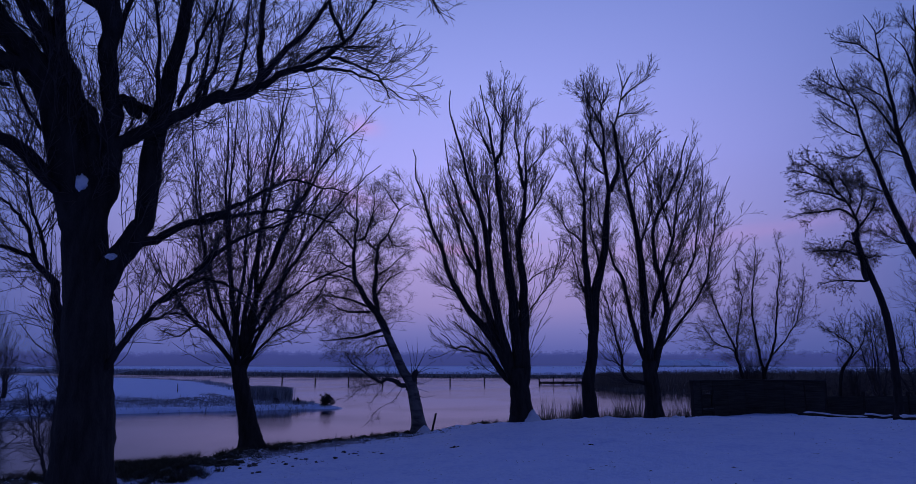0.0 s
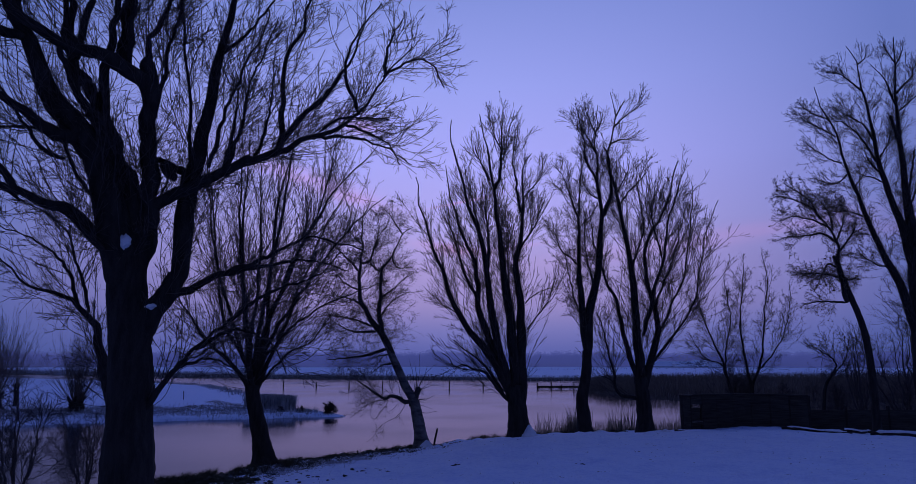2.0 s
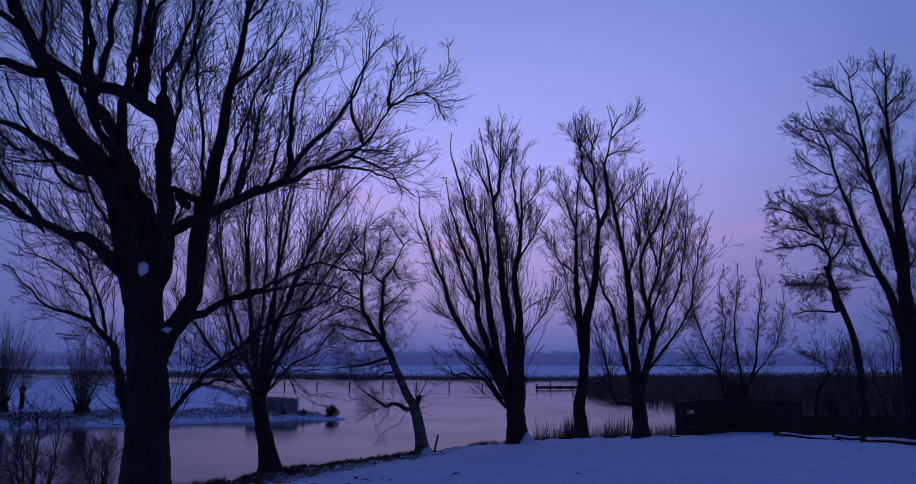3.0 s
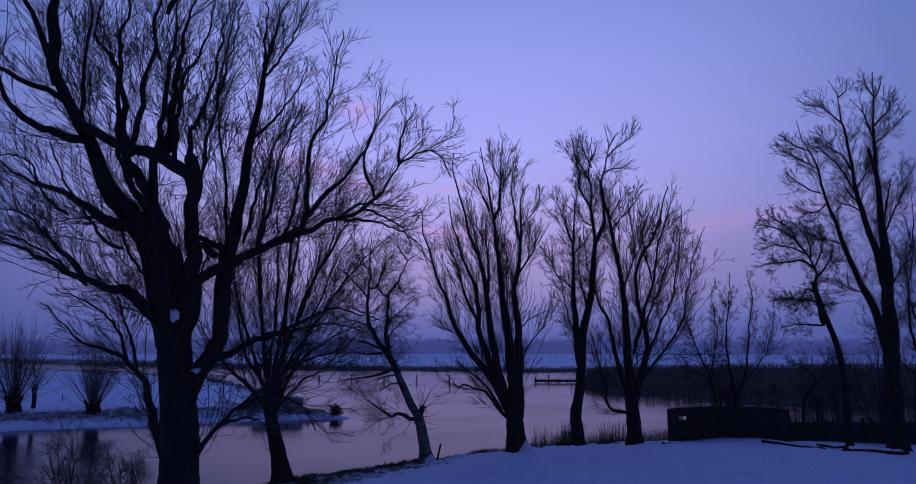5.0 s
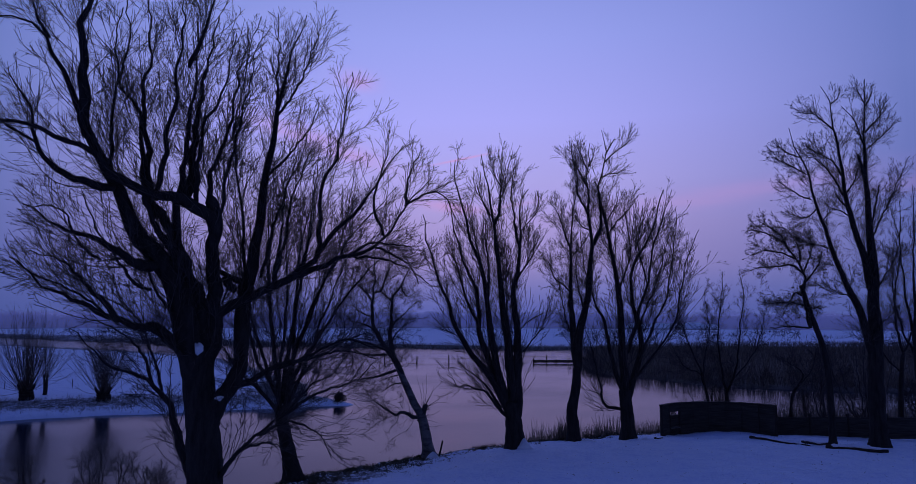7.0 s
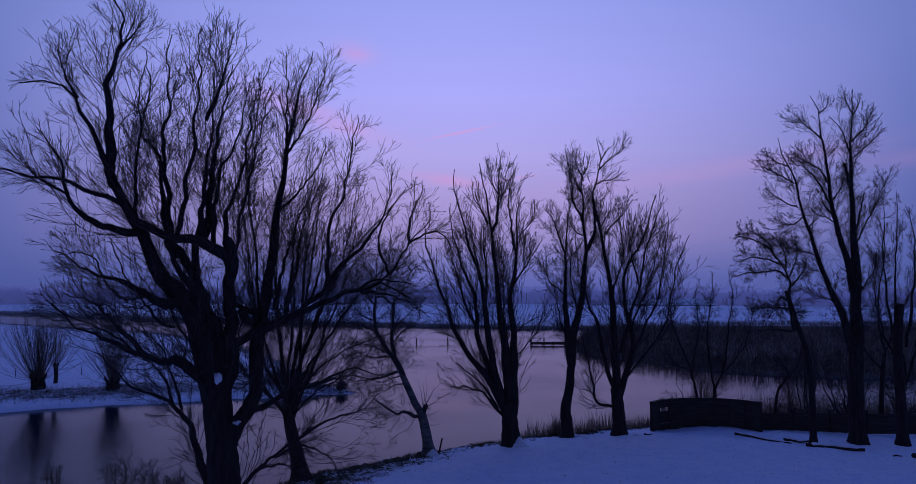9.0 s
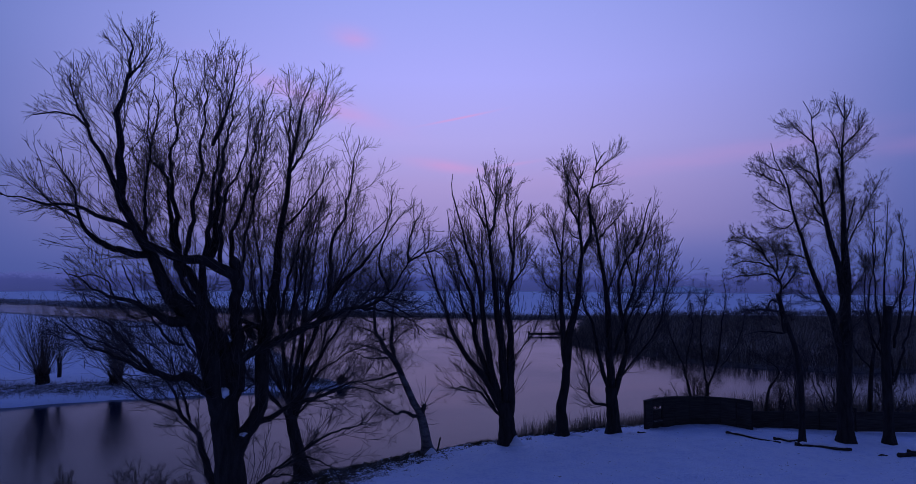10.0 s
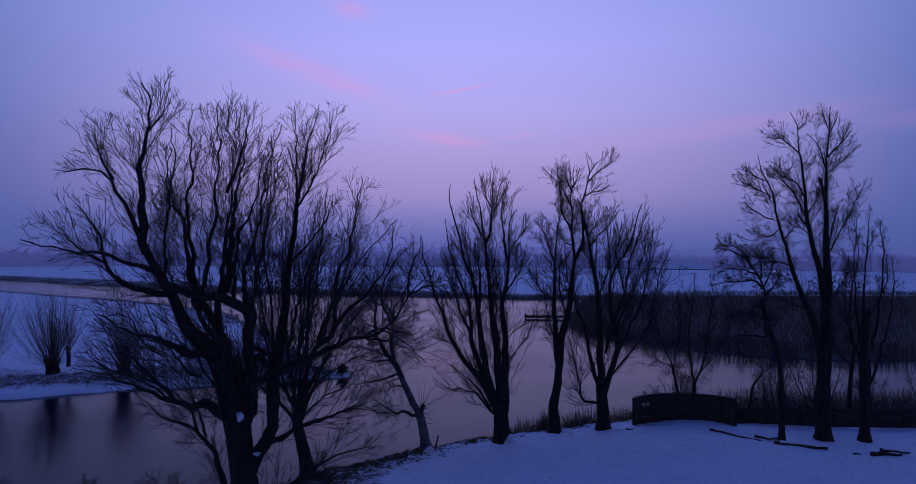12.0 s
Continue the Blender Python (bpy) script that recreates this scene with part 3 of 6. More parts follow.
stand_of("bank_grass", fringe, 0.04, 0.2, rr, GRASS, "withered grass fringe along the snowy bank", "grass", 0.008, 0.5, 0.02)


def tussocks(line, n, spread, each, high, label):
    """Clumps of blades that splay from a common foot."""
    foot = along(line, n, rr, spread)
    xy = np.repeat(foot, each, axis=0)
    way = rr.normal(0, 1, (len(xy), 2))
    xy = xy + way * 0.07
    z = np.maximum(land(xy[:, 0], xy[:, 1])[0], WATER_LEVEL) - 0.02
    tall = np.repeat(rr.uniform(0.4, 1.0, n), each) * rr.uniform(0.5, 1.0, len(xy)) * high
    tagged(blades("grass_tussock", np.column_stack([xy, z]), tall, rr, GRASS, 0.007, 0.55, bend=0.5), label, "grass", kind="stuff")


tussocks([(-13.5, 15.5), (-9.6, 18.6), (-8.2, 20.8), (-6.9, 23.0), (-5.6, 24.6)], 260, 0.9, 30, 0.28, "rough dark grass tussocks poking through the snow")
tussocks([(-9.6, 21.0), (-8.4, 19.3), (-6.8, 17.0)], 280, 0.6, 30, 0.3, "rough dark grass tussocks poking through the snow")
tussocks([(-5.6, 25.0), (-3.0, 26.3), (-1.2, 27.4)], 90, 0.6, 26, 0.2, "withered grass tussocks on the snowy bank")
tussocks([(0.5, 28.6), (2.2, 29.5), (6.2, 31.8), (10, 34)], 60, 0.3, 34, 0.24, "withered grass tussocks on the snowy bank")



def clods(line, n, spread, low, high, seed, mat, label):
    """Uneven lumps of dark turf and earth that break through the snow."""
    rng = np.random.default_rng(seed)
    at = along(line, n, rng, spread)
    ball = bmesh.new()
    bmesh.ops.create_icosphere(ball, subdivisions=2, radius=1.0)
    B = np.array([v.co[:] for v in ball.verts])
    T = np.array([[v.index for v in f.verts] for f in ball.faces])
    ball.free()
    V, F = [], []
    for k, (x, y) in enumerate(at):
        r = rng.uniform(low, high)
        bump = 1 + 0.3 * np.sin(B @ rng.normal(0, 3, 3) + k) + 0.18 * np.sin(B @ rng.normal(0, 7, 3))
        V.append(B * bump[:, None] * [r * rng.uniform(0.9, 1.7), r * rng.uniform(0.9, 1.5), r * rng.uniform(0.5, 0.85)] + [x, y, height_at(x, y) + 0.1 * r])
        F.append(T + k * len(B))
    tagged(mesh_object("earth_clods", np.vstack(V), np.vstack(F), mat, smooth=False), label, "turf", kind="stuff")


clods([(-9.6, 19.2), (-8.2, 19.6), (-7.0, 20.2), (-6.0, 19.8)], 110, 0.4, 0.04, 0.13, 5, GRASS, "dark turf clods breaking through the snowy bank")
clods([(-6.2, 19.4), (-4.6, 19.0), (-3.2, 21.5)], 30, 0.7, 0.02, 0.06, 6, LITTER, "small dark turf crumbs on the snow")
clods([(-9.0, 21.4), (-7.2, 23.7), (-6.0, 25.2), (-3.2, 27.0), (-1.8, 28.2)], 70, 0.16, 0.03, 0.09, 7, GRASS, "dark turf lip along the eroded bank")
tuft = along([(-6.8, 21.6), (-5.2, 22.6), (-3.6, 23.6), (-2.4, 25.6)], 2600, rr, 0.5)
tuft = tuft[rolling(tuft[:, 0], tuft[:, 1], 2.3) + 0.5 * rolling(tuft[:, 0], tuft[:, 1], 5.9) > rr.normal(0.25, 0.3, len(tuft))]
stand_of("frosted_grass", tuft, 0.05, 0.17, rr, FROSTED, "frosted pale grass tufts in the snow of the bank", "grass", 0.007, 0.5, 0.01)
stubs = np.column_stack([rr.uniform(-7, 26, 420), rr.uniform(12, 31, 420)])
stubs = stubs[(np.interp(stubs[:, 0], SHORE_X, SHORE_Y) - stubs[:, 1] > 0.6) & (rolling(stubs[:, 0], stubs[:, 1], 0.8) + 0.5 * rolling(stubs[:, 0], stubs[:, 1], 2.1) > rr.normal(0.35, 0.3, len(stubs)))]
stand_of("grass_stubble", stubs, 0.03, 0.12, rr, GRASS, "short withered stalks poking out of the snow", "grass", 0.006, 0.6, 0.01)
stand_of("spit_grass", along([(-60, 42.5), (-34, 47.8), (-22, 51.5), (-11, 54)], 8000, rr, 1.5), 0.1, 0.4, rr, FROSTED, "frosted grass tussocks on the snowy spit", "grass", 0.018, 0.5)
for line, n, high, spread in (([(40, 300), (120, 330)], 90, 0.8, 12), ([(-260, 420), (-60, 440)], 420, 1.2, 5), ([(120, 235), (240, 225)], 300, 1.5, 5)):
    stand_of("hedge", along(line, n, rr, spread), 0.5, high, rr, POLLARD, "low bare hedge in the snowy field", "hedge", 0.07, 0.35)


def litter(n, seed):
    """Dead leaves and bits of bark scattered on the snow."""
    rng = np.random.default_rng(seed)
    xy = np.column_stack([rng.uniform(-6, 25, n * 3), rng.uniform(12, 32, n * 3)])
    keep = (np.interp(xy[:, 0], SHORE_X, SHORE_Y) - xy[:, 1] > 0.4) & (rolling(xy[:, 0] + 4, xy[:, 1], 0.7) > rng.normal(0.1, 0.5, n * 3))
    xy = xy[keep][:n]
    m = len(xy)
    z = land(xy[:, 0], xy[:, 1])[0] + 0.012
    a, r = rng.uniform(0, 6.283, m), rng.uniform(0.015, 0.05, m)
    V = np.empty((m, 4, 3))
    for k, (l, w) in enumerate(((1, 0), (0, 0.45), (-1, 0), (0, -0.45))):
        V[:, k, 0] = xy[:, 0] + r * (l * np.cos(a) - w * np.sin(a))
        V[:, k, 1] = xy[:, 1] + r * (l * np.sin(a) + w * np.cos(a))
        V[:, k, 2] = z + rng.uniform(0, 0.02, m)
    tagged(mesh_object("leaf_litter", V.reshape(-1, 3), np.arange(m * 4).reshape(-1, 4), LEAF, smooth=False), "dead leaves and bark bits scattered on the snow", "leaves", kind="stuff")


litter(30, 77)


# ---- far farmsteads ----
def farmhouse(at, turn, length, width, eaves, ridge):
    root = tagged(empty("farmhouse", Matrix.Translation((*at, height_at(*at))) @ Matrix.Rotation(turn, 4, "Z")),
                  "distant low farmhouse under a snow-covered roof", "house", "far farmsteads")
    bm = bmesh.new()
    box(bm, (length, width, eaves), (0, 0, eaves / 2), bevel=0)
    part("wall", bm, BRICK, root)
    bm = bmesh.new()
    a, b = length / 2 + 0.4, width / 2 + 0.5
    vs = [bm.verts.new(v) for v in ((-a, -b, eaves - 0.2), (a, -b, eaves - 0.2), (a, b, eaves - 0.2), (-a, b, eaves - 0.2), (-a, 0, ridge), (a, 0, ridge))]
    for f in ((0, 1, 5, 4), (2, 3, 4, 5), (0, 4, 3), (1, 2, 5), (3, 2, 1, 0)):
        bm.faces.new([vs[i] for i in f])
    part("roof", bm, SNOW, root, "snow-covered pitched roof")
    for i in range(3):
        bm = bmesh.new()
        box(bm, (0.9, 0.1, 0.35), (length * (i - 1) * 0.3, -width / 2 - 0.02, eaves * 0.5), bevel=0)
        part("window", bm, GLASS, root)


for spot, turn, size in (((134, 412), 0.15, (12, 13, 0.8, 3.8)), ((146, 418), 0.5, (10, 13, 0.9, 4.4)), ((124, 418), -0.3, (9, 12, 0.8, 3.9)),
                         ((153, 412), 0.1, (8, 11, 0.7, 3.3)), ((112, 420), 0.3, (9, 12, 0.9, 4.0))):
    farmhouse(spot, turn, *size)


# ---- posts, wire and jetty in the lake ----
def round_post(name, at, tall, r, label, category, group, lean=(0, 0), mat=None):
    rng = np.random.default_rng(int(abs(at[0] * 37 + at[1] * 11)) + 5)
    k = 7
    h = np.linspace(0, tall, k)
    P = np.stack([lean[0] * h, lean[1] * h, h], 1)
    R = r * (1 - 0.12 * np.linspace(0, 1, k))
    V, F = tubes(np.concatenate([P, P[-1:] + [0, 0, 0.01]])[None], np.concatenate([R, [0.002]])[None], 9, 0.04, rng)
    ob = mesh_object(name, V, F, mat or POST)
    ob.matrix_world = Matrix.Translation(at)
    return tagged(ob, label, category, group)


for i in range(11):
    x = -33 + 5.3 * i
    round_post("water_post", (x, 109 - 0.05 * x, -1.3), 1.75 + 0.12 * math.sin(i * 2.3), 0.11, "dark wooden post standing in the lake", "post", "posts in the lake", (0.03 * math.sin(i * 1.7), 0))
wires = []
for z in (0.05, 0.4):
    wires.append(spline([(-33, 110.6, z), (-6, 109.3, z - 0.04), (20, 108, z)], 30))
V, F = tubes(np.array(wires), np.full((2, 30), 0.012), 4)
tagged(mesh_object("fence_wire", V, F, POST), "thin wire strung between the posts in the lake", "wire")

jetty = tagged(empty("jetty", Matrix.Translation((16.2, 108, WATER_LEVEL))), "low dark timber jetty at the reed edge", "jetty")
bm = bmesh.new()
box(bm, (7.6, 0.9, 0.16), (0, 0, 0.42))
part("deck", bm, PLANK, jetty)
for i in range(14):
    bm = bmesh.new()
    box(bm, (0.5, 0.12, 0.42), (-3.55 + 0.545 * i, -0.5, 0.28 + 0.02 * (i % 3)))
    part("pile_board", bm, PLANK, jetty)
for i in (0, 1, 2):
    bm = bmesh.new()
    box(bm, (0.2, 0.2, 1.3 - 0.45 * (i > 0)), (-3.75 + 3.7 * i, -0.62, 0.25))
    part("post", bm, POST, jetty)

# spit: fence posts and a round bush at its tip
for i in range(7):
    x = -46 + 5.4 * i
    round_post("fence_post", (x, 56.5 + 0.22 * (x + 46), height_at(x, 56.5 + 0.22 * (x + 46)) - 0.2), 0.95, 0.035, "thin wooden fence post in the snowy spit", "post", "fence posts on the spit", (0.05 * math.sin(i * 2.9), 0))


# ---- wooden viewing screen, bowed in plan ----
def viewing_screen():
    cx, cy, z0 = 13.75, 33.7, -0.12
    root = tagged(empty("viewing_screen", Matrix.Translation((cx, cy, z0))), "dark weathered timber viewing screen, bowed, with an open slot", "screen")
    half, sag, tall, n = 3.05, 1.55, 2.04, 8
    R = (half * half + sag * sag) / (2 * sag)
    spread = math.asin(half / R)
    corner = [(R * math.sin(a), R * math.cos(a) - R) for a in np.linspace(-spread, spread, n + 1)]
    for x, y in corner:
        bm = bmesh.new()
        box(bm, (0.13, 0.13, tall), (x, y + 0.06, tall / 2))
        part("post", bm, POST, root)
    boards = 10
    h = tall / boards
    for i in range(n):
        (ax, ay), (bx, by) = corner[i], corner[i + 1]
        mid, turn, length = ((ax + bx) / 2, (ay + by) / 2), math.atan2(by - ay, bx - ax), math.hypot(bx - ax, by - ay) - 0.012
        back = (-math.sin(turn), math.cos(turn))
        for j in range(boards):
            if i == 1 and j == 7:                          # the open viewing slot
                continue
            niche = 0.22 if i == 1 and j in (1, 2, 4, 5, 6) else 0.0
            d = 0.005 * math.sin(i * 5.1 + j * 3.7) - niche
            bm = bmesh.new()
            box(bm, (length, 0.035, h + 0.004), (mid[0] - d * back[0] * -1, mid[1] - d * back[1], h * (j + 0.5)), turn, 0.006)
            part("plank", bm, PLANK, root)
        bm = bmesh.new()
        box(bm, (length + 0.08, 0.24, 0.06), (mid[0], mid[1], tall + 0.03), turn, 0.01)
        part("coping", bm, PLANK, root)
        if i == 1:
            for z, deep, name, mat, label in ((h * 3 + 0.16, 0.34, "ledge", BIRCH, "pale weathered ledge"), (h * 7 - 0.01, 0.2, "sill", PLANK, "")):
                bm = bmesh.new()
                box(bm, (length - 0.14, deep, 0.05), (mid[0] + 0.08 * back[0], mid[1] + 0.08 * back[1], z), turn, 0.008)
                part(name, bm, mat, root, label)


viewing_screen()


def low_fence():
    a, b = (17.0, 33.2), (44.0, 32.6)
    n = 13
    root = tagged(empty("low_fence", Matrix.Translation((a[0], a[1], 0.0))), "low dark plank fence along the bank", "fence")
    for i in range(n + 1):
        x = (b[0] - a[0]) * i / n
        y = (b[1] - a[1]) * i / n
        z = 0.12
        bm = bmesh.new()
        box(bm, (0.12, 0.12, 1.5), (x, y, z + 0.55))
        part("post", bm, POST, root)
        if i == n:
            break
        w = (b[0] - a[0]) / n
        for j in range(5):
            bm = bmesh.new()
            box(bm, (w - 0.01, 0.03, 0.235), (x + w / 2, y - 0.08, z + 0.08 + 0.225 * j + 0.012 * math.sin(3 * i + j)), 0, 0.005)
            part("plank", bm, PLANK, root)


low_fence()


# ---- logs and sticks lying in the snow ----
def log(x, y, turn, length, r, lift=0.0, crook=0.08, snow=True, label="fallen log half sunk in the snow", tilt=0.0):
    rng = np.random.default_rng(int(x * 100 + y))
    k = 16
    s = np.linspace(-0.5, 0.5, k)
    P = np.stack([s * length, crook * length * np.sin(s * 5 + x), lift + 0.02 * np.sin(9 * s + y) + tilt * s * length], 1)
    R = r * (1 - 0.45 * (s + 0.5)) * (1 + rng.normal(0, 0.05, k))
    P2 = np.concatenate([P[:1] - [0.01, 0, 0], P, P[-1:] + [0.01, 0, 0]])
    R2 = np.concatenate([[0.004], R, [0.004]])
    m = Matrix.Translation((x, y, height_at(x, y) + r * 0.2)) @ Matrix.Rotation(turn, 4, "Z")
    V, F = tubes(P2[None], R2[None], 10, 0.06, rng)
    ob = mesh_object("log", V, F, LOG)
    ob.matrix_world = m
    tagged(ob, label, "log", "logs in the snow")
    if snow:
        C = P[1:-1] + [0, 0, 0.7 * r]
        W = R[1:-1] * (0.85 + 0.12 * np.sin(np.arange(k - 2) * 1.7))
        W[0] = W[-1] = 0.01
        V, F = tubes(C[None], W[None], 9, 0.04, rng)
        V[:, 2] = C[:, 2].mean() + (V[:, 2] - C[:, 2].mean()) * 0.9
        tagged(mesh_object("snow_cap", V, F, SNOW, ob), "ridge of fresh snow")


log(15.5, 29.15, -0.82, 2.9, 0.075, 0.05, 0.02, tilt=-0.02)
log(16.95, 28.55, -0.5, 1.15, 0.085, 0.08)
log(18.05, 27.0, -0.46, 2.5, 0.13, 0.0, 0.02)
log(17.5, 28.0, -0.3, 0.35, 0.05, 0.0, 0.1, False, "short dark branch stub in the snow")
log(22.0, 26.1, 0.12, 1.5, 0.12, 0.02, 0.1, False, "dark broken branch wood lying in the snow")
log(22.6, 26.35, -0.3, 1.3, 0.08, 0.10, 0.1, True, "dark broken branch wood lying in the snow")
log(20.6, 26.35, 0.3, 0.5, 0.06, 0.0, 0.1, False, "short dark branch stub in the snow")
log(10.2, 31.0, 0.4, 0.5, 0.06, 0.0, 0.1, False, "short dark branch stub in the snow")
log(-0.1, 21.0, 0.5, 0.35, 0.035, 0.0, 0.2, False, "small dark stick lying in the snow")
log(3.6, 19.5, 0.2, 0.3, 0.02, 0.0, 0.2, False, "small dark stick lying in the snow")
round_post("stake", (-1.05, 28.2, 0.0), 0.78, 0.045, "short leaning stake beside the pale tree", "stake", "", (0.22, 0))
round_post("stake", (-3.9, 26.2, -0.15), 0.3, 0.03, "short stub of a stake on the bank", "stake", "", (-0.1, 0))


def drift(name, at, size, label, mat=None, seed=1, ragged=0.3, peak=0.75):
    """A soft heap with an uneven surface."""
    rng = np.random.default_rng(seed)
    bm = bmesh.new()
    bmesh.ops.create_icosphere(bm, subdivisions=3, radius=1.0)
    for v in bm.verts:
        n = noise.noise(v.co * 1.8 + Vector((seed * 3.1, 0, 0))) + 0.5 * noise.noise(v.co * 4.5 + Vector((0, seed * 1.7, 0)))
        v.co *= 1 + ragged * n
        v.co.xy *= 1 - peak * max(v.co.z, 0)
        v.co = Vector((v.co.x * size[0], v.co.y * size[1], v.co.z * size[2]))
    for f in bm.faces:
        f.smooth = True
    ob = part(name, bm, mat or SNOW)
    ob.matrix_world = Matrix.Translation(at)
    return tagged(ob, label, "snow")


drift("snow_drift", (-1.32, 27.75, height_at(-1.32, 27.75) - 0.02), (0.38, 0.28, 0.30), "small snow drift against the pale trunk", seed=2)
drift("snow_drift", (2.95, 27.85, height_at(2.95, 27.85) + 0.02), (0.46, 0.3, 0.50), "snow drift against the willow's foot", seed=4)
drift("snow_drift", (6.4, 30.3, height_at(6.4, 30.3)), (0.4, 0.3, 0.12), "low snow drift at the tree's foot", seed=5)
drift("snow_drift", (9.5, 30.9, height_at(9.5, 30.9)), (0.35, 0.3, 0.14), "low snow drift at the tree's foot", seed=6)


for at, size, s in (((-6.40, 11.33, 5.80), (0.09, 0.07, 0.15), 8), ((-6.02, 11.80, 4.60), (0.08, 0.08, 0.05), 9)):
    drift("snow_clump", at, size, "clump of snow caught in the willow's fork", seed=s, ragged=0.75, peak=0.0)


# ---- trees on the near bank ----
t = Tree("big_willow", (-6.30, 12.00, 0.05), "massive old pollarded willow with black spreading bare limbs", "tree", 11, BARK, flare=0.95, kink=0.0038, taper=1.5)
t.trunk(0.49, 0.33, (0.05, 0.00, -0.30), (-0.06, 0.00, 2.50), (-0.17, 0.00, 3.71), (-0.30, 0.00, 4.82), (-0.33, -0.10, 5.68), (-0.32, -0.20, 6.11))
t.limb(0.40, 0.014, (-0.33, 0.00, 4.82), (-0.45, -0.30, 5.83), (-0.70, -0.70, 7.08), (-1.10, -1.00, 7.96), (-1.41, -1.30, 8.48), (-1.85, -1.70, 9.64), (-2.29, -2.10, 10.64), (-2.47, -2.50, 11.49), (-2.67, -2.80, 12.01), (-2.68, -3.10, 12.43), (-2.97, -3.50, 12.61), (-3.47, -3.90, 12.48))
t.limb(0.0465, 0.01, (-2.65, -3.10, 12.39), (-3.00, -3.00, 12.89), (-3.29, -2.90, 13.59))
t.limb(0.14, 0.02, (-2.28, -2.10, 10.48), (-2.06, -2.80, 11.78), (-1.98, -3.10, 12.66), (-2.08, -2.50, 13.74), (-2.17, -2.10, 14.69), (-2.46, -2.00, 15.11))
t.limb(0.0372, 0.01, (-2.08, -2.50, 13.74), (-1.77, -2.40, 14.16), (-1.58, -2.30, 14.57))
t.limb(0.11, 0.012, (-1.72, -1.80, 9.36), (-2.39, -2.10, 9.53), (-2.88, -2.40, 9.81), (-3.12, -2.60, 10.25), (-3.16, -2.80, 11.01), (-3.56, -2.90, 11.61))
t.limb(0.0372, 0.01, (-3.12, -2.60, 10.25), (-3.76, -2.80, 10.70), (-4.24, -2.90, 11.30))
t.limb(0.31, 0.11, (-0.24, 0.00, 4.97), (-0.34, -0.10, 6.79), (-0.53, -0.25, 7.41), (-0.77, -0.50, 8.12), (-1.09, -0.70, 8.90), (-1.35, -0.80, 9.18))
t.limb(0.093, 0.012, (-1.17, -0.80, 8.87), (-1.35, -0.80, 9.18), (-1.60, -0.80, 10.06), (-1.88, -0.60, 11.45), (-1.95, -1.20, 11.89), (-1.95, -1.40, 12.21), (-1.73, -1.50, 13.26), (-1.86, -1.60, 14.07))
t.limb(0.1023, 0.012, (-1.17, -0.80, 8.87), (-1.35, -0.80, 9.18), (-1.47, -1.00, 11.07), (-1.54, -1.10, 11.98), (-1.42, -1.10, 12.99), (-1.49, -1.20, 13.81), (-1.37, -1.20, 14.64))
t.limb(0.0558, 0.012, (-1.81, -1.80, 9.68), (-1.72, -2.10, 11.04), (-1.51, -2.40, 11.97), (-1.58, -2.50, 12.43), (-1.37, -2.60, 13.27))
t.limb(0.2325, 0.1395, (-0.23, 0.00, 4.82), (-0.03, 0.00, 5.82), (0.05, -0.10, 6.82), (0.09, -0.40, 7.95), (0.16, -0.70, 8.70), (0.13, -0.80, 9.26))
t.limb(0.1767, 0.012, (0.13, -0.60, 8.36), (0.11, -0.75, 8.80), (-0.04, -0.90, 9.00), (-0.37, -1.10, 9.18), (-1.12, -1.60, 9.39), (-1.72, -2.00, 9.66), (-2.10, -2.60, 10.15), (-2.97, -3.10, 10.47), (-3.43, -3.40, 10.57), (-4.22, -3.50, 10.69), (-4.74, -3.60, 10.86))
t.limb(0.180, 0.014, (-0.37, -0.40, 6.19), (-0.64, -0.51, 7.39), (-0.78, -0.62, 8.27), (-0.72, -0.73, 9.09), (-0.63, -0.84, 9.78), (-0.50, -0.95, 10.39), (-0.41, -1.06, 11.06), (-0.36, -1.17, 11.45), (-0.21, -1.28, 12.05), (-0.15, -1.39, 12.72), (-0.17, -1.50, 13.53))
t.limb(0.0651, 0.012, (-0.15, -1.90, 12.18), (0.25, -2.00, 13.13), (0.52, -2.10, 14.23))
t.limb(0.0837, 0.012, (-1.06, -1.20, 9.21), (-0.71, -1.40, 10.90), (-0.64, -1.40, 12.22), (-0.64, -1.20, 13.57), (-0.81, -0.80, 14.90))
t.limb(0.0744, 0.012, (-0.30, -0.70, 9.04), (-0.09, -1.00, 10.91), (0.43, -1.00, 12.26), (0.58, -1.00, 13.44))
t.limb(0.0558, 0.012, (0.04, -0.10, 8.65), (0.34, -0.00, 10.75), (0.67, -0.00, 12.34), (0.84, -0.00, 13.58))
t.limb(0.1581, 0.0651, (0.62, 0.30, 6.70), (0.55, 0.40, 7.14), (0.53, 0.40, 7.37), (0.33, 0.30, 7.48), (0.05, 0.20, 7.64))
t.limb(0.2697, 0.1488, (-0.18, 0.00, 3.57), (0.17, 0.00, 4.40), (0.59, 0.10, 5.03), (0.61, 0.30, 5.81), (0.61, 0.40, 6.46))
t.limb(0.2232, 0.012, (0.61, 0.15, 5.24), (0.62, 0.30, 5.95), (0.66, 0.40, 6.98), (0.88, 0.30, 8.17), (0.94, 0.60, 9.58), (1.06, 1.10, 11.43), (1.15, 1.40, 12.94), (1.28, 2.10, 14.35), (1.42, 2.90, 15.60))
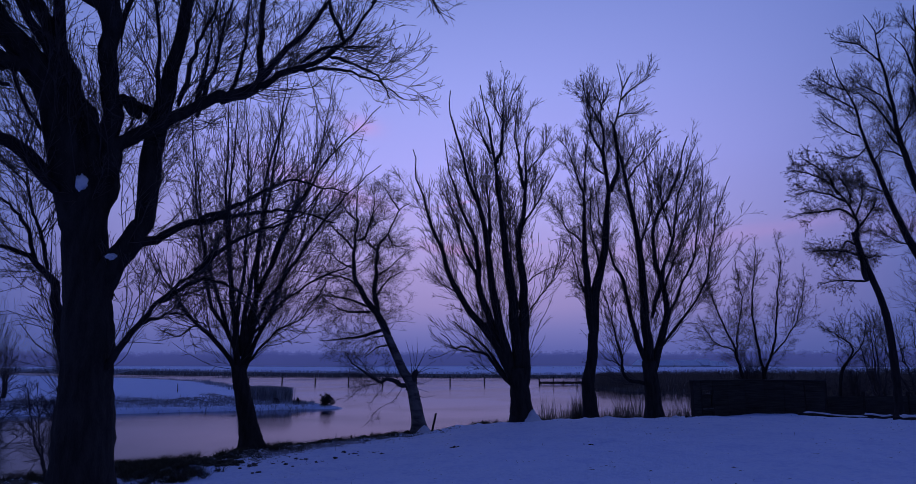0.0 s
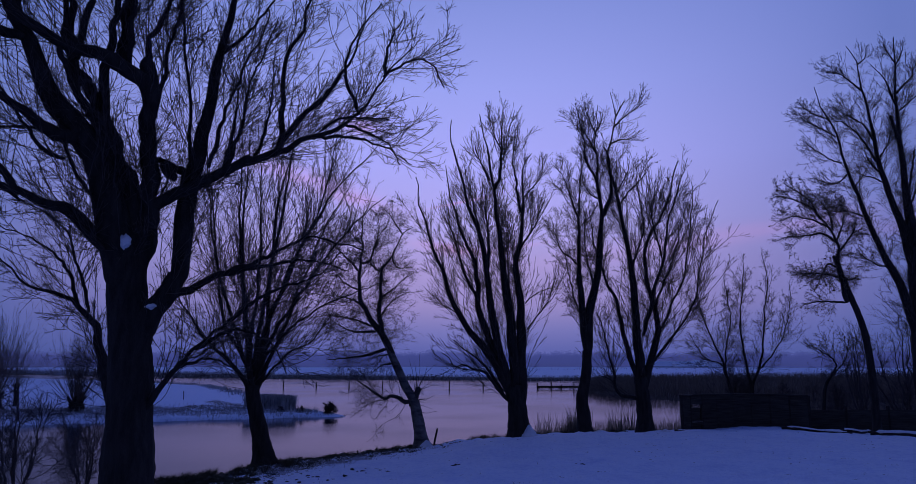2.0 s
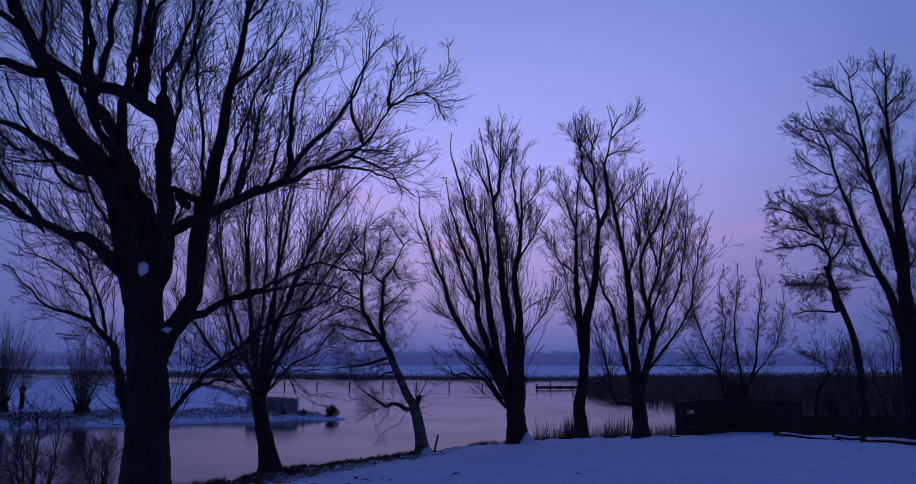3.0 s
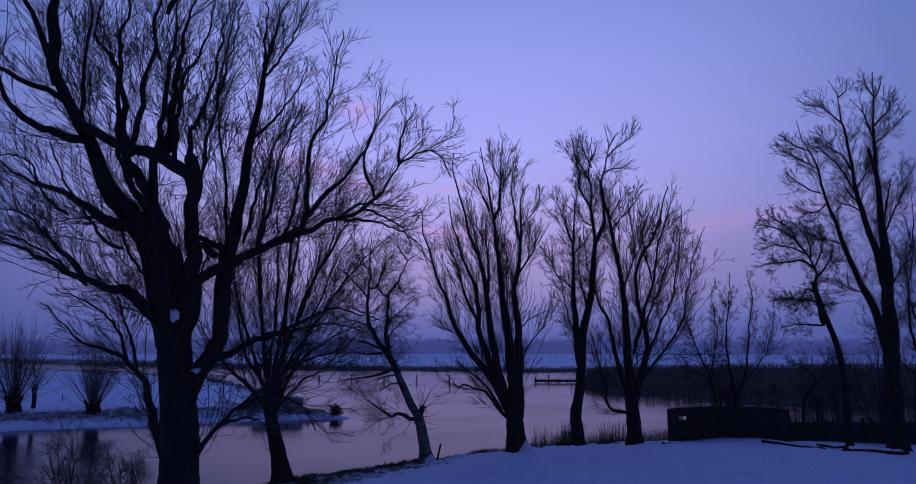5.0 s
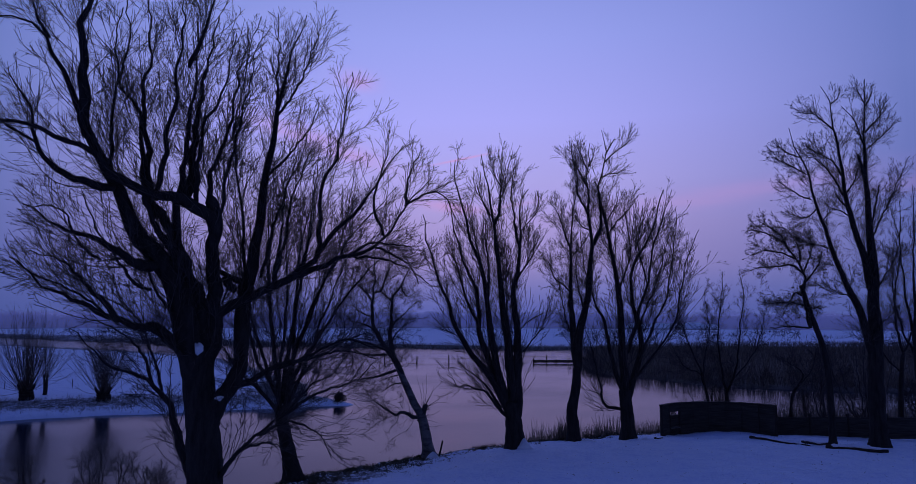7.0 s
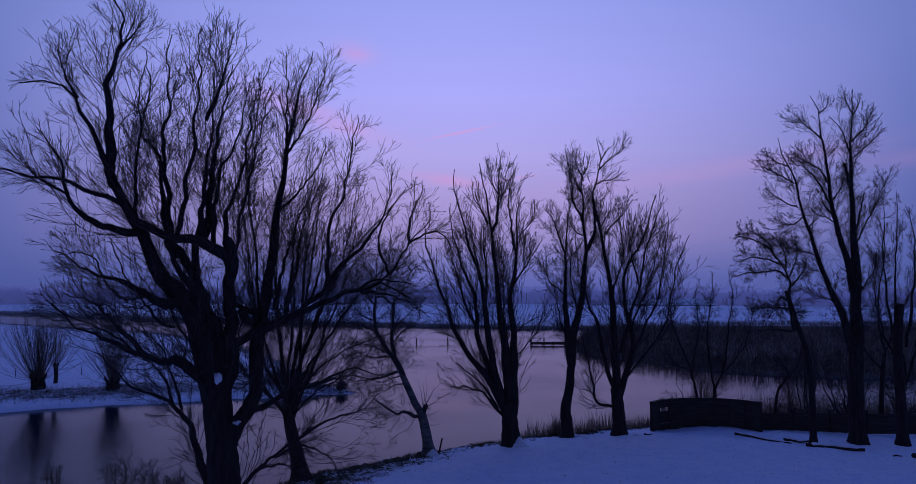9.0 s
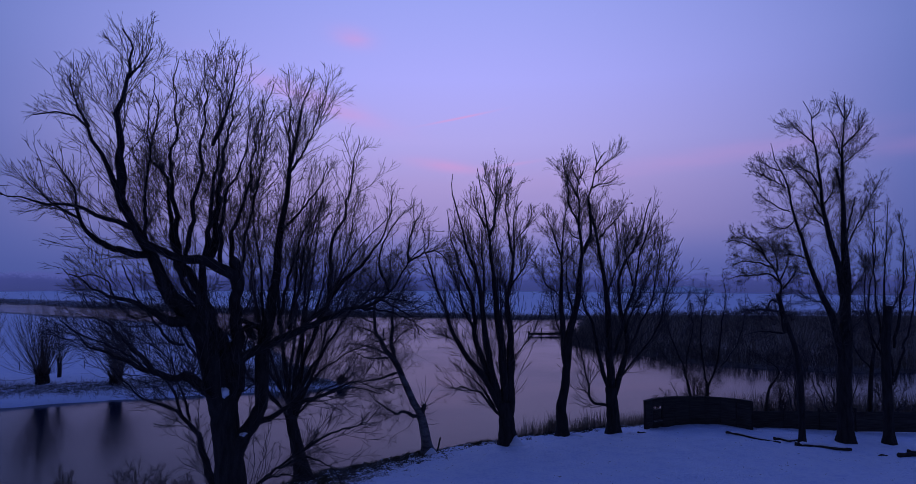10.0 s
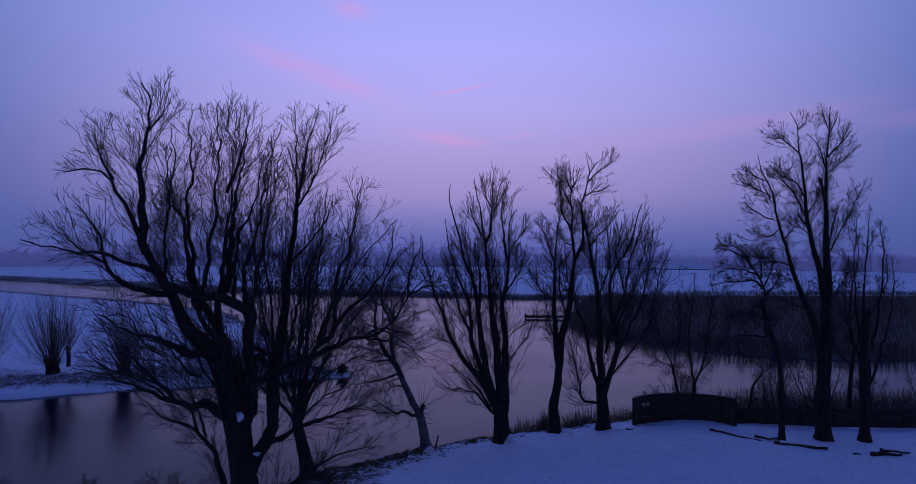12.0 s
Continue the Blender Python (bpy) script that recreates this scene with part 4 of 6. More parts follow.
t.limb(0.055, 0.012, (1.06, 1.10, 11.43), (0.98, 1.60, 13.10), (0.78, 2.20, 14.60), (0.70, 2.50, 15.50))
t.limb(0.042, 0.012, (1.08, 1.15, 11.90), (1.55, 1.60, 13.00), (1.85, 2.00, 14.20), (2.00, 2.30, 15.10))
t.limb(0.0465, 0.012, (1.02, 0.80, 10.24), (1.60, 0.90, 10.90), (2.07, 0.80, 11.52), (2.29, 0.80, 12.16))
t.limb(0.0465, 0.012, (0.63, 0.50, 7.13), (0.43, 0.60, 8.96), (0.13, 0.60, 10.98), (0.36, 0.60, 13.05), (0.70, 0.60, 14.52))
t.limb(0.0558, 0.012, (1.37, 0.40, 7.31), (1.53, 0.80, 8.68), (1.75, 1.00, 10.13), (2.19, 1.00, 11.25))
t.limb(0.0465, 0.01, (3.21, -0.10, 8.00), (3.90, -0.30, 7.99), (4.69, -0.40, 7.76), (5.34, -0.50, 7.32))
t.limb(0.100, 0.012, (1.50, -0.16, 7.26), (2.03, -0.15, 7.50), (2.75, 0.00, 7.86), (3.53, -0.20, 8.02), (4.25, -0.30, 8.44), (4.75, -0.30, 9.28), (5.33, -0.30, 9.88))
t.limb(0.093, 0.012, (1.83, 0.30, 7.57), (2.36, 0.80, 8.14), (2.42, 0.60, 8.96), (2.46, 0.40, 9.70), (2.88, 0.30, 10.76), (3.11, 0.30, 11.69), (3.27, 0.30, 12.95))
t.limb(0.0744, 0.012, (2.42, 0.80, 8.22), (2.76, 0.80, 8.68), (3.54, 0.60, 9.40), (4.04, 0.40, 10.17), (4.28, 0.30, 11.31))
t.limb(0.0465, 0.012, (4.25, -0.30, 8.44), (3.98, -0.50, 9.25), (4.26, -0.60, 10.10), (4.68, -0.60, 10.69))
t.limb(0.0465, 0.012, (4.75, -0.30, 9.25), (4.80, -0.10, 10.06), (5.09, 0.00, 10.69))
t.limb(0.1023, 0.012, (0.33, 0.00, 4.68), (0.83, 0.10, 4.88), (1.46, 0.30, 5.24), (2.40, 0.70, 5.48), (3.09, 1.00, 5.66), (3.91, 1.20, 5.45))
t.limb(0.0558, 0.012, (1.46, 0.30, 5.24), (2.46, 0.10, 5.60), (3.11, 0.00, 5.93), (3.66, -0.10, 5.87), (4.41, -0.20, 5.69))
t.limb(0.18, 0.014, (-0.26, 0.00, 5.39), (-0.62, -0.40, 5.80), (-0.95, -1.00, 6.19), (-1.17, -1.70, 6.30), (-2.03, -2.10, 6.75), (-2.70, -2.40, 7.08), (-3.36, -2.60, 7.69))
t.limb(0.08, 0.012, (-1.41, -1.90, 6.40), (-1.97, -2.00, 7.03), (-2.59, -2.10, 7.67), (-3.32, -2.20, 7.91))
t.limb(0.15, 0.014, (-0.99, -0.90, 7.66), (-1.36, -1.60, 7.74), (-1.78, -2.00, 8.13), (-2.53, -2.30, 8.41), (-3.26, -2.60, 8.88))
t.limb(0.1488, 0.012, (-0.13, 0.00, 2.40), (-0.62, 0.30, 2.96), (-1.12, 0.80, 3.72), (-1.52, 1.20, 4.33), (-2.07, 1.50, 4.75), (-2.54, 1.60, 4.98), (-3.47, 1.70, 5.25), (-4.53, 1.80, 6.21))
t.limb(0.0465, 0.012, (-1.81, 1.50, 4.55), (-2.22, 1.50, 5.76), (-2.70, 1.50, 6.58), (-3.65, 1.40, 7.12))
t.limb(0.0465, 0.012, (-2.07, 1.50, 4.75), (-2.50, 1.60, 5.60), (-3.32, 1.60, 6.22), (-4.13, 1.60, 6.53))
t.limb(0.0837, 0.012, (0.08, 0.00, 2.40), (0.45, -0.10, 2.90), (0.91, -0.30, 3.38), (1.47, -0.60, 3.87), (1.98, -0.80, 4.24), (2.49, -1.00, 4.79))
t.limb(0.0465, 0.01, (1.32, -0.55, 3.73), (2.19, -0.80, 4.08), (2.87, -0.90, 3.79), (3.14, -1.00, 3.29))
t.limb(0.0465, 0.01, (1.98, -0.80, 4.24), (2.83, -1.00, 4.77), (3.58, -1.10, 5.00), (4.12, -1.20, 5.47))
t.limb(0.0372, 0.01, (0.91, -0.30, 3.38), (1.59, -0.50, 3.55), (2.17, -0.60, 3.34))
t.limb(0.140, 0.014, (-0.67, -0.60, 9.26), (-0.56, -0.61, 9.47), (-0.48, -0.62, 9.85), (-0.44, -0.64, 10.40), (-0.41, -0.65, 11.12), (-0.34, -0.66, 11.85), (-0.22, -0.67, 12.43), (-0.10, -0.69, 13.17), (0.09, -0.70, 14.00))
t.limb(0.150, 0.092, (-0.29, 0.00, 6.07), (-0.07, -0.03, 6.40), (0.22, -0.07, 6.63), (0.61, -0.10, 6.84), (1.04, -0.13, 7.05), (1.61, -0.17, 7.32), (2.03, -0.20, 7.50))
t.limb(0.084, 0.012, (0.05, -0.50, 8.85), (-0.09, -0.39, 9.59), (-0.15, -0.28, 10.13), (-0.06, -0.16, 10.35), (0.11, -0.05, 10.93), (0.21, 0.06, 11.72), (0.29, 0.17, 12.46), (0.41, 0.29, 13.29), (0.46, 0.40, 14.13))
t.limb(0.043, 0.012, (0.15, -0.20, 9.12), (-0.05, 0.15, 8.93), (-0.22, 0.50, 8.64))
t.limb(0.058, 0.012, (1.04, 0.30, 7.49), (1.19, 0.42, 8.41), (1.36, 0.54, 9.18), (1.60, 0.66, 9.97), (1.86, 0.78, 10.62), (1.99, 0.90, 11.37))
t.limb(0.073, 0.012, (1.37, 0.30, 7.37), (1.43, 0.40, 8.11), (1.50, 0.50, 8.88), (1.51, 0.60, 9.50))
t.limb(0.051, 0.012, (1.98, 0.30, 7.63), (2.24, 0.07, 8.22), (2.41, -0.17, 8.77), (2.53, -0.40, 9.31))
t.limb(0.036, 0.012, (3.94, -0.20, 8.27), (4.41, -0.33, 8.04), (4.88, -0.47, 7.74), (5.11, -0.60, 7.31))
t.limb(0.031, 0.012, (4.71, -0.30, 9.25), (5.14, -0.35, 9.50), (5.54, -0.40, 9.58), (5.82, -0.45, 9.31), (5.96, -0.50, 8.94))
t.limb(0.035, 0.012, (3.45, -0.30, 8.07), (3.89, -0.43, 8.31), (4.43, -0.57, 8.26), (4.89, -0.70, 8.20))
t.limb(0.068, 0.012, (-1.47, -0.90, 7.68), (-1.68, -1.10, 7.86), (-1.98, -1.30, 7.81), (-2.18, -1.50, 7.75))
t.limb(0.045, 0.012, (-0.86, -1.60, 7.12), (-1.05, -1.75, 7.15), (-1.31, -1.90, 7.46), (-1.45, -2.05, 7.76), (-1.62, -2.20, 8.06), (-1.84, -2.35, 8.47), (-2.05, -2.50, 9.14))
t.limb(0.038, 0.012, (-1.85, -2.00, 7.73), (-2.25, -2.12, 8.07), (-2.40, -2.24, 8.43), (-2.47, -2.36, 8.72), (-2.79, -2.48, 8.89), (-3.20, -2.60, 8.80))
t.limb(0.039, 0.012, (-1.58, -1.60, 6.32), (-2.04, -1.76, 6.76), (-2.22, -1.92, 6.94), (-2.65, -2.08, 7.19), (-3.19, -2.24, 7.42), (-3.61, -2.40, 7.78))
t.limb(0.167, 0.052, (-0.41, -0.30, 7.10), (-0.61, -0.56, 7.61), (-0.78, -0.82, 8.01), (-0.92, -1.08, 8.35), (-1.04, -1.34, 8.72), (-1.16, -1.60, 9.20))
t.limb(0.140, 0.086, (0.25, 0.05, 7.50), (0.34, -0.02, 7.31), (0.49, -0.10, 7.17))
t.limb(0.060, 0.020, (-0.51, -0.60, 5.59), (-0.73, -0.87, 5.86), (-0.92, -1.13, 6.12), (-1.11, -1.40, 6.26))
t.limb(0.051, 0.020, (-0.61, -0.50, 6.45), (-0.92, -0.68, 6.77), (-1.12, -0.85, 7.17), (-1.24, -1.03, 7.64), (-1.31, -1.20, 8.06))
t.limb(0.051, 0.021, (0.24, -0.20, 5.69), (0.19, 0.00, 6.41), (0.16, 0.20, 6.94), (0.21, 0.40, 7.34))
t.crown(850, 2600, 10000, 19000, size=1.5, angle=35, lift=0.055, wander=0.11, fine=0.0043, stem=1.45, first=0.03, stout=0.0058, last=0.95)

t = Tree("willow", (-6.85, 23.90, 0.00), "bare willow with many upright limbs on the bank", "tree", 12, BARK, flare=0.5, kink=0.003, taper=1.35)
t.trunk(0.34, 0.24, (0.01, 0.00, -0.30), (-0.32, 0.00, 1.23), (-0.55, 0.00, 2.11), (-0.66, 0.00, 2.69))
t.limb(0.136, 0.012, (-0.55, 0.00, 2.11), (-0.64, 0.00, 2.40), (-0.82, -0.10, 3.98), (-1.08, -0.30, 6.18), (-1.31, -0.40, 8.93), (-1.31, -0.50, 12.16))
t.limb(0.1275, 0.012, (-0.55, 0.00, 2.11), (-0.56, 0.10, 2.40), (-0.31, 0.20, 3.99), (-0.24, 0.30, 6.06), (-0.18, 0.40, 8.91), (0.29, 0.50, 11.53), (0.77, 0.50, 13.26))
t.limb(0.1105, 0.012, (-0.55, 0.00, 2.11), (-0.72, -0.10, 2.60), (-1.33, -0.40, 3.47), (-2.26, -0.70, 4.44), (-2.95, -0.90, 5.50), (-3.58, -1.00, 6.68))
t.limb(0.0935, 0.012, (-0.55, 0.00, 2.11), (-0.31, 0.20, 3.19), (0.25, 0.50, 4.62), (0.85, 0.70, 6.54), (1.81, 0.80, 9.02), (2.85, 0.80, 10.85))
t.limb(0.0935, 0.012, (-0.55, 0.00, 2.11), (-0.79, -0.10, 3.38), (-1.91, 0.40, 5.03), (-2.48, 0.70, 7.47), (-2.89, 0.80, 10.32), (-3.25, 0.90, 12.22))
t.limb(0.0765, 0.012, (-0.76, -0.10, 3.98), (-0.41, -0.70, 6.53), (-0.36, -1.00, 9.48), (-0.52, -1.20, 12.10))
t.limb(0.0595, 0.012, (-0.55, 0.00, 2.11), (-1.08, -0.20, 3.18), (-2.21, 0.30, 4.00), (-3.13, 0.60, 3.71), (-3.82, 0.70, 4.02))
t.limb(0.0595, 0.012, (-0.55, 0.00, 2.11), (-0.37, 0.10, 2.69), (0.61, -0.30, 3.77), (1.62, -0.50, 4.35), (2.40, -0.60, 5.53))
t.limb(0.120, 0.014, (-0.60, 0.00, 2.99), (-0.33, 0.08, 4.39), (0.08, 0.17, 5.83), (0.91, 0.25, 7.87), (2.09, 0.33, 10.04), (3.22, 0.42, 11.36), (3.95, 0.50, 12.19))
t.limb(0.100, 0.012, (-0.55, 0.00, 3.19), (-0.06, -0.15, 4.27), (1.49, -0.30, 6.69), (2.89, -0.45, 8.54), (4.15, -0.60, 9.61))
t.limb(0.100, 0.012, (-0.69, 0.00, 3.19), (-1.07, 0.20, 5.22), (-1.38, 0.40, 7.40), (-1.42, 0.60, 10.52), (-1.37, 0.80, 13.67))
t.limb(0.100, 0.012, (-0.65, 0.00, 3.19), (-0.42, -0.08, 4.98), (-0.09, -0.16, 7.04), (0.33, -0.24, 9.97), (0.63, -0.32, 12.50), (0.85, -0.40, 13.75))
t.limb(0.080, 0.012, (-0.61, 0.00, 3.19), (-0.20, 0.18, 5.21), (0.69, 0.36, 7.39), (1.62, 0.54, 9.98), (1.96, 0.72, 12.15), (2.21, 0.90, 13.72))
t.limb(0.080, 0.012, (-0.75, 0.00, 3.19), (-1.61, 0.12, 5.21), (-2.31, 0.25, 7.36), (-2.81, 0.38, 9.93), (-3.12, 0.50, 12.59))
t.limb(0.060, 0.012, (-0.50, 0.00, 3.38), (0.74, -0.20, 4.77), (1.96, -0.40, 5.56), (3.18, -0.60, 6.04), (3.99, -0.80, 6.31))
t.crown(430, 1100, 4700, 8500, size=1.6, angle=32, lift=0.06, wander=0.09, fine=0.0048, stout=0.0055, first=0.05, stem=2.0, spread=0.25, last=0.95)

t = Tree("leaning_tree", (-1.62, 28.10, 0.10), "pale-barked tree leaning over the water with crooked bare branches", "tree", 13, BIRCH, flare=0.7, kink=0.003, taper=1.3, limb_bark=GREYBARK)
t.trunk(0.27, 0.14, (0.19, 0.00, -0.35), (-0.03, 0.00, 0.83), (-0.26, 0.00, 1.81), (-0.59, 0.00, 2.36), (-0.84, 0.00, 2.89), (-1.25, 0.00, 3.80), (-1.65, 0.00, 4.61))
t.limb(0.18, 0.12, (-0.31, 0.00, 1.54), (-0.20, 0.00, 1.99), (-0.10, 0.00, 2.20), (-0.07, 0.00, 2.28))
t.limb(0.163, 0.016, (-1.14, 0.00, 3.53), (-1.36, -0.03, 4.04), (-1.64, -0.06, 4.63), (-2.06, -0.09, 5.15), (-2.39, -0.12, 5.69), (-2.61, -0.15, 6.23), (-2.68, -0.18, 6.91), (-2.60, -0.21, 7.60), (-2.50, -0.24, 8.42), (-2.57, -0.27, 9.25), (-2.53, -0.30, 10.14))
t.limb(0.136, 0.016, (-1.42, 0.00, 4.15), (-1.65, 0.03, 4.66), (-1.74, 0.07, 5.28), (-1.81, 0.10, 6.10), (-1.75, 0.13, 7.06), (-1.65, 0.17, 7.62), (-1.30, 0.20, 8.04), (-1.03, 0.23, 8.60), (-0.84, 0.27, 9.03), (-0.45, 0.30, 9.37))
t.limb(0.108, 0.014, (-0.36, 0.00, 1.78), (-0.66, -0.06, 1.79), (-0.92, -0.12, 1.95), (-1.24, -0.19, 2.01), (-1.45, -0.25, 1.91), (-1.85, -0.31, 2.16), (-2.25, -0.37, 2.42), (-2.51, -0.44, 2.64), (-2.86, -0.50, 3.04))
t.limb(0.082, 0.014, (-1.47, 0.00, 3.96), (-2.03, -0.15, 3.81), (-2.42, -0.30, 3.68), (-3.07, -0.45, 3.61), (-3.84, -0.60, 3.52))
t.limb(0.041, 0.012, (-1.14, 0.00, 3.37), (-1.59, 0.17, 3.31), (-1.93, 0.33, 3.10), (-2.22, 0.50, 2.87))
t.limb(0.038, 0.012, (-1.33, 0.00, 3.75), (-1.74, -0.30, 3.68), (-2.03, -0.60, 3.54))
t.limb(0.060, 0.012, (-2.29, 0.00, 5.47), (-2.72, 0.12, 5.96), (-3.21, 0.24, 6.18), (-3.65, 0.36, 6.29), (-3.95, 0.48, 6.52), (-4.18, 0.60, 6.94))
t.limb(0.060, 0.012, (-1.92, 0.00, 4.71), (-2.58, -0.18, 4.69), (-3.02, -0.35, 4.75), (-3.35, -0.52, 4.94), (-3.79, -0.70, 5.21))
t.limb(0.055, 0.012, (-2.06, 0.00, 4.93), (-2.76, 0.07, 5.20), (-3.32, 0.15, 5.33), (-4.02, 0.23, 5.41), (-4.50, 0.30, 5.33))
t.limb(0.061, 0.012, (-2.68, 0.00, 7.28), (-3.09, 0.15, 7.75), (-3.54, 0.30, 8.18), (-3.86, 0.45, 8.62), (-4.12, 0.60, 9.11))
t.limb(0.055, 0.012, (-2.63, 0.00, 7.66), (-2.23, -0.12, 7.74), (-2.09, -0.24, 8.14), (-1.89, -0.36, 8.69), (-1.81, -0.48, 9.23), (-1.94, -0.60, 9.82))
t.limb(0.050, 0.012, (-1.74, 0.00, 7.28), (-2.13, 0.23, 7.57), (-2.44, 0.47, 7.97), (-2.90, 0.70, 8.27))
t.limb(0.044, 0.012, (-1.74, 0.00, 5.36), (-1.38, -0.17, 5.83), (-1.09, -0.33, 6.10), (-0.62, -0.50, 6.31))
t.limb(0.044, 0.012, (-1.78, 0.00, 6.18), (-1.28, 0.20, 6.51), (-0.88, 0.40, 6.94), (-0.56, 0.60, 7.22))
t.limb(0.044, 0.012, (-1.28, 0.00, 8.00), (-1.16, 0.27, 7.63), (-0.89, 0.53, 7.50), (-0.69, 0.80, 7.71))
t.limb(0.050, 0.012, (-2.66, 0.00, 6.51), (-3.02, -0.23, 6.64), (-3.40, -0.47, 6.90), (-3.73, -0.70, 7.43))
t.limb(0.044, 0.012, (-2.53, 0.00, 8.44), (-2.98, 0.17, 8.87), (-3.29, 0.33, 9.31), (-3.41, 0.50, 9.90))
t.limb(0.042, 0.012, (-0.82, 0.00, 8.94), (-1.14, -0.17, 9.40), (-1.41, -0.33, 9.80), (-1.73, -0.50, 10.05))
t.crown(200, 1100, 5200, 11000, size=1.3, angle=50, lift=0.01, wander=0.2, fine=0.0039, stem=1.6, stout=0.0060)
t.limb(0.016, 0.005, (-0.21, 0.00, 2.20), (-0.16, 0.20, 2.71), (-0.26, 0.40, 3.37))
t.limb(0.016, 0.005, (-0.15, 0.00, 2.20), (0.15, -0.20, 2.75), (0.34, -0.40, 3.30))
t.limb(0.016, 0.005, (-0.12, 0.00, 2.15), (0.29, -0.25, 2.49), (0.78, -0.50, 2.78))
t.limb(0.016, 0.005, (-0.20, 0.00, 1.89), (0.22, 0.15, 1.87), (0.60, 0.30, 2.04))
t.limb(0.016, 0.005, (-0.20, 0.00, 1.41), (0.28, 0.15, 1.31), (0.71, 0.30, 1.37))
t.limb(0.014, 0.005, (-0.21, 0.00, 2.20), (-0.33, 0.15, 2.99), (-0.51, 0.30, 3.57))
t.limb(0.014, 0.005, (-0.15, 0.00, 2.26), (-0.03, 0.15, 3.04), (-0.07, 0.30, 3.78))
t.limb(0.014, 0.005, (-0.12, 0.00, 2.20), (0.49, 0.15, 2.45), (1.04, 0.30, 2.39))
t.limb(0.014, 0.005, (-0.20, 0.00, 1.73), (0.15, 0.15, 1.60), (0.49, 0.30, 1.48))
t.limb(0.014, 0.005, (-0.15, 0.00, 2.23), (0.27, 0.15, 2.99), (0.70, 0.30, 3.38))

t = Tree("willow", (2.55, 28.30, 0.40), "stout bare willow fanning out into long straight limbs", "tree", 14, BARK, flare=0.35, kink=0.003, taper=1.35)
t.trunk(0.44, 0.36, (0.06, 0.00, -0.30), (-0.01, 0.00, 0.69), (-0.08, 0.00, 1.49), (-0.16, 0.00, 2.15))
t.limb(0.299, 0.019, (0.10, 0.00, 1.22), (0.16, 0.06, 3.49), (0.16, 0.12, 5.55), (-0.01, 0.18, 7.09), (0.05, 0.24, 7.87), (0.21, 0.30, 8.67), (0.34, 0.36, 9.73), (0.39, 0.42, 10.80), (0.37, 0.48, 11.76), (0.53, 0.54, 12.27), (0.77, 0.60, 12.56))
t.limb(0.080, 0.014, (0.30, 0.30, 9.59), (0.15, 0.40, 10.27), (0.08, 0.50, 11.23), (-0.02, 0.60, 12.06), (-0.00, 0.70, 12.81), (0.07, 0.80, 13.48), (0.14, 0.90, 13.73))
t.limb(0.056, 0.014, (0.05, 0.20, 7.87), (0.41, 0.04, 8.43), (0.71, -0.12, 8.88), (0.92, -0.28, 9.25), (1.04, -0.44, 9.68), (1.22, -0.60, 10.12))
t.limb(0.037, 0.012, (0.41, 0.40, 10.48), (0.75, 0.30, 10.84), (1.03, 0.20, 11.17), (1.36, 0.10, 11.66))
t.limb(0.273, 0.019, (-0.08, 0.00, 1.89), (-0.18, -0.02, 3.50), (-0.33, -0.03, 5.03), (-0.49, -0.05, 6.31), (-0.59, -0.06, 7.33), (-0.69, -0.08, 8.36), (-0.86, -0.09, 9.41), (-0.91, -0.11, 10.19), (-1.02, -0.12, 10.98), (-1.13, -0.14, 11.50), (-1.18, -0.15, 12.17), (-1.29, -0.17, 12.84), (-1.43, -0.18, 13.51), (-1.55, -0.20, 14.14))
t.limb(0.090, 0.014, (-0.97, -0.20, 10.64), (-0.76, -0.12, 11.12), (-0.67, -0.03, 11.79), (-0.60, 0.05, 12.62), (-0.59, 0.13, 13.41), (-0.52, 0.22, 14.02), (-0.48, 0.30, 14.46))
t.limb(0.068, 0.014, (-1.16, -0.20, 11.09), (-1.42, -0.27, 11.62), (-1.59, -0.35, 11.94), (-1.76, -0.42, 12.37), (-1.84, -0.50, 12.71))
t.limb(0.041, 0.012, (-0.60, 0.00, 12.61), (-0.80, -0.07, 12.92), (-0.98, -0.13, 13.34), (-0.92, -0.20, 13.64))
t.limb(0.041, 0.012, (-0.66, 0.00, 11.94), (-0.48, 0.10, 12.36), (-0.30, 0.20, 12.79), (-0.06, 0.30, 13.15))
t.limb(0.245, 0.019, (-0.19, 0.00, 1.49), (-0.41, -0.03, 2.16), (-0.76, -0.07, 3.50), (-1.02, -0.10, 4.78), (-1.21, -0.13, 5.92), (-1.29, -0.17, 7.07), (-1.48, -0.20, 8.10), (-1.70, -0.23, 8.86), (-1.98, -0.27, 9.51), (-2.26, -0.30, 10.43), (-2.38, -0.33, 11.07), (-2.54, -0.37, 11.59), (-2.71, -0.40, 12.25), (-2.91, -0.43, 12.91), (-2.94, -0.47, 13.44), (-2.86, -0.50, 13.80))
t.limb(0.067, 0.014, (-1.62, -0.30, 8.60), (-1.73, -0.12, 9.27), (-1.92, 0.05, 10.21), (-2.03, 0.23, 10.90), (-2.05, 0.40, 11.29))
t.limb(0.089, 0.014, (-1.29, -0.20, 7.07), (-1.20, 0.00, 8.12), (-1.27, 0.20, 9.05), (-1.34, 0.40, 10.00), (-1.35, 0.60, 11.11))
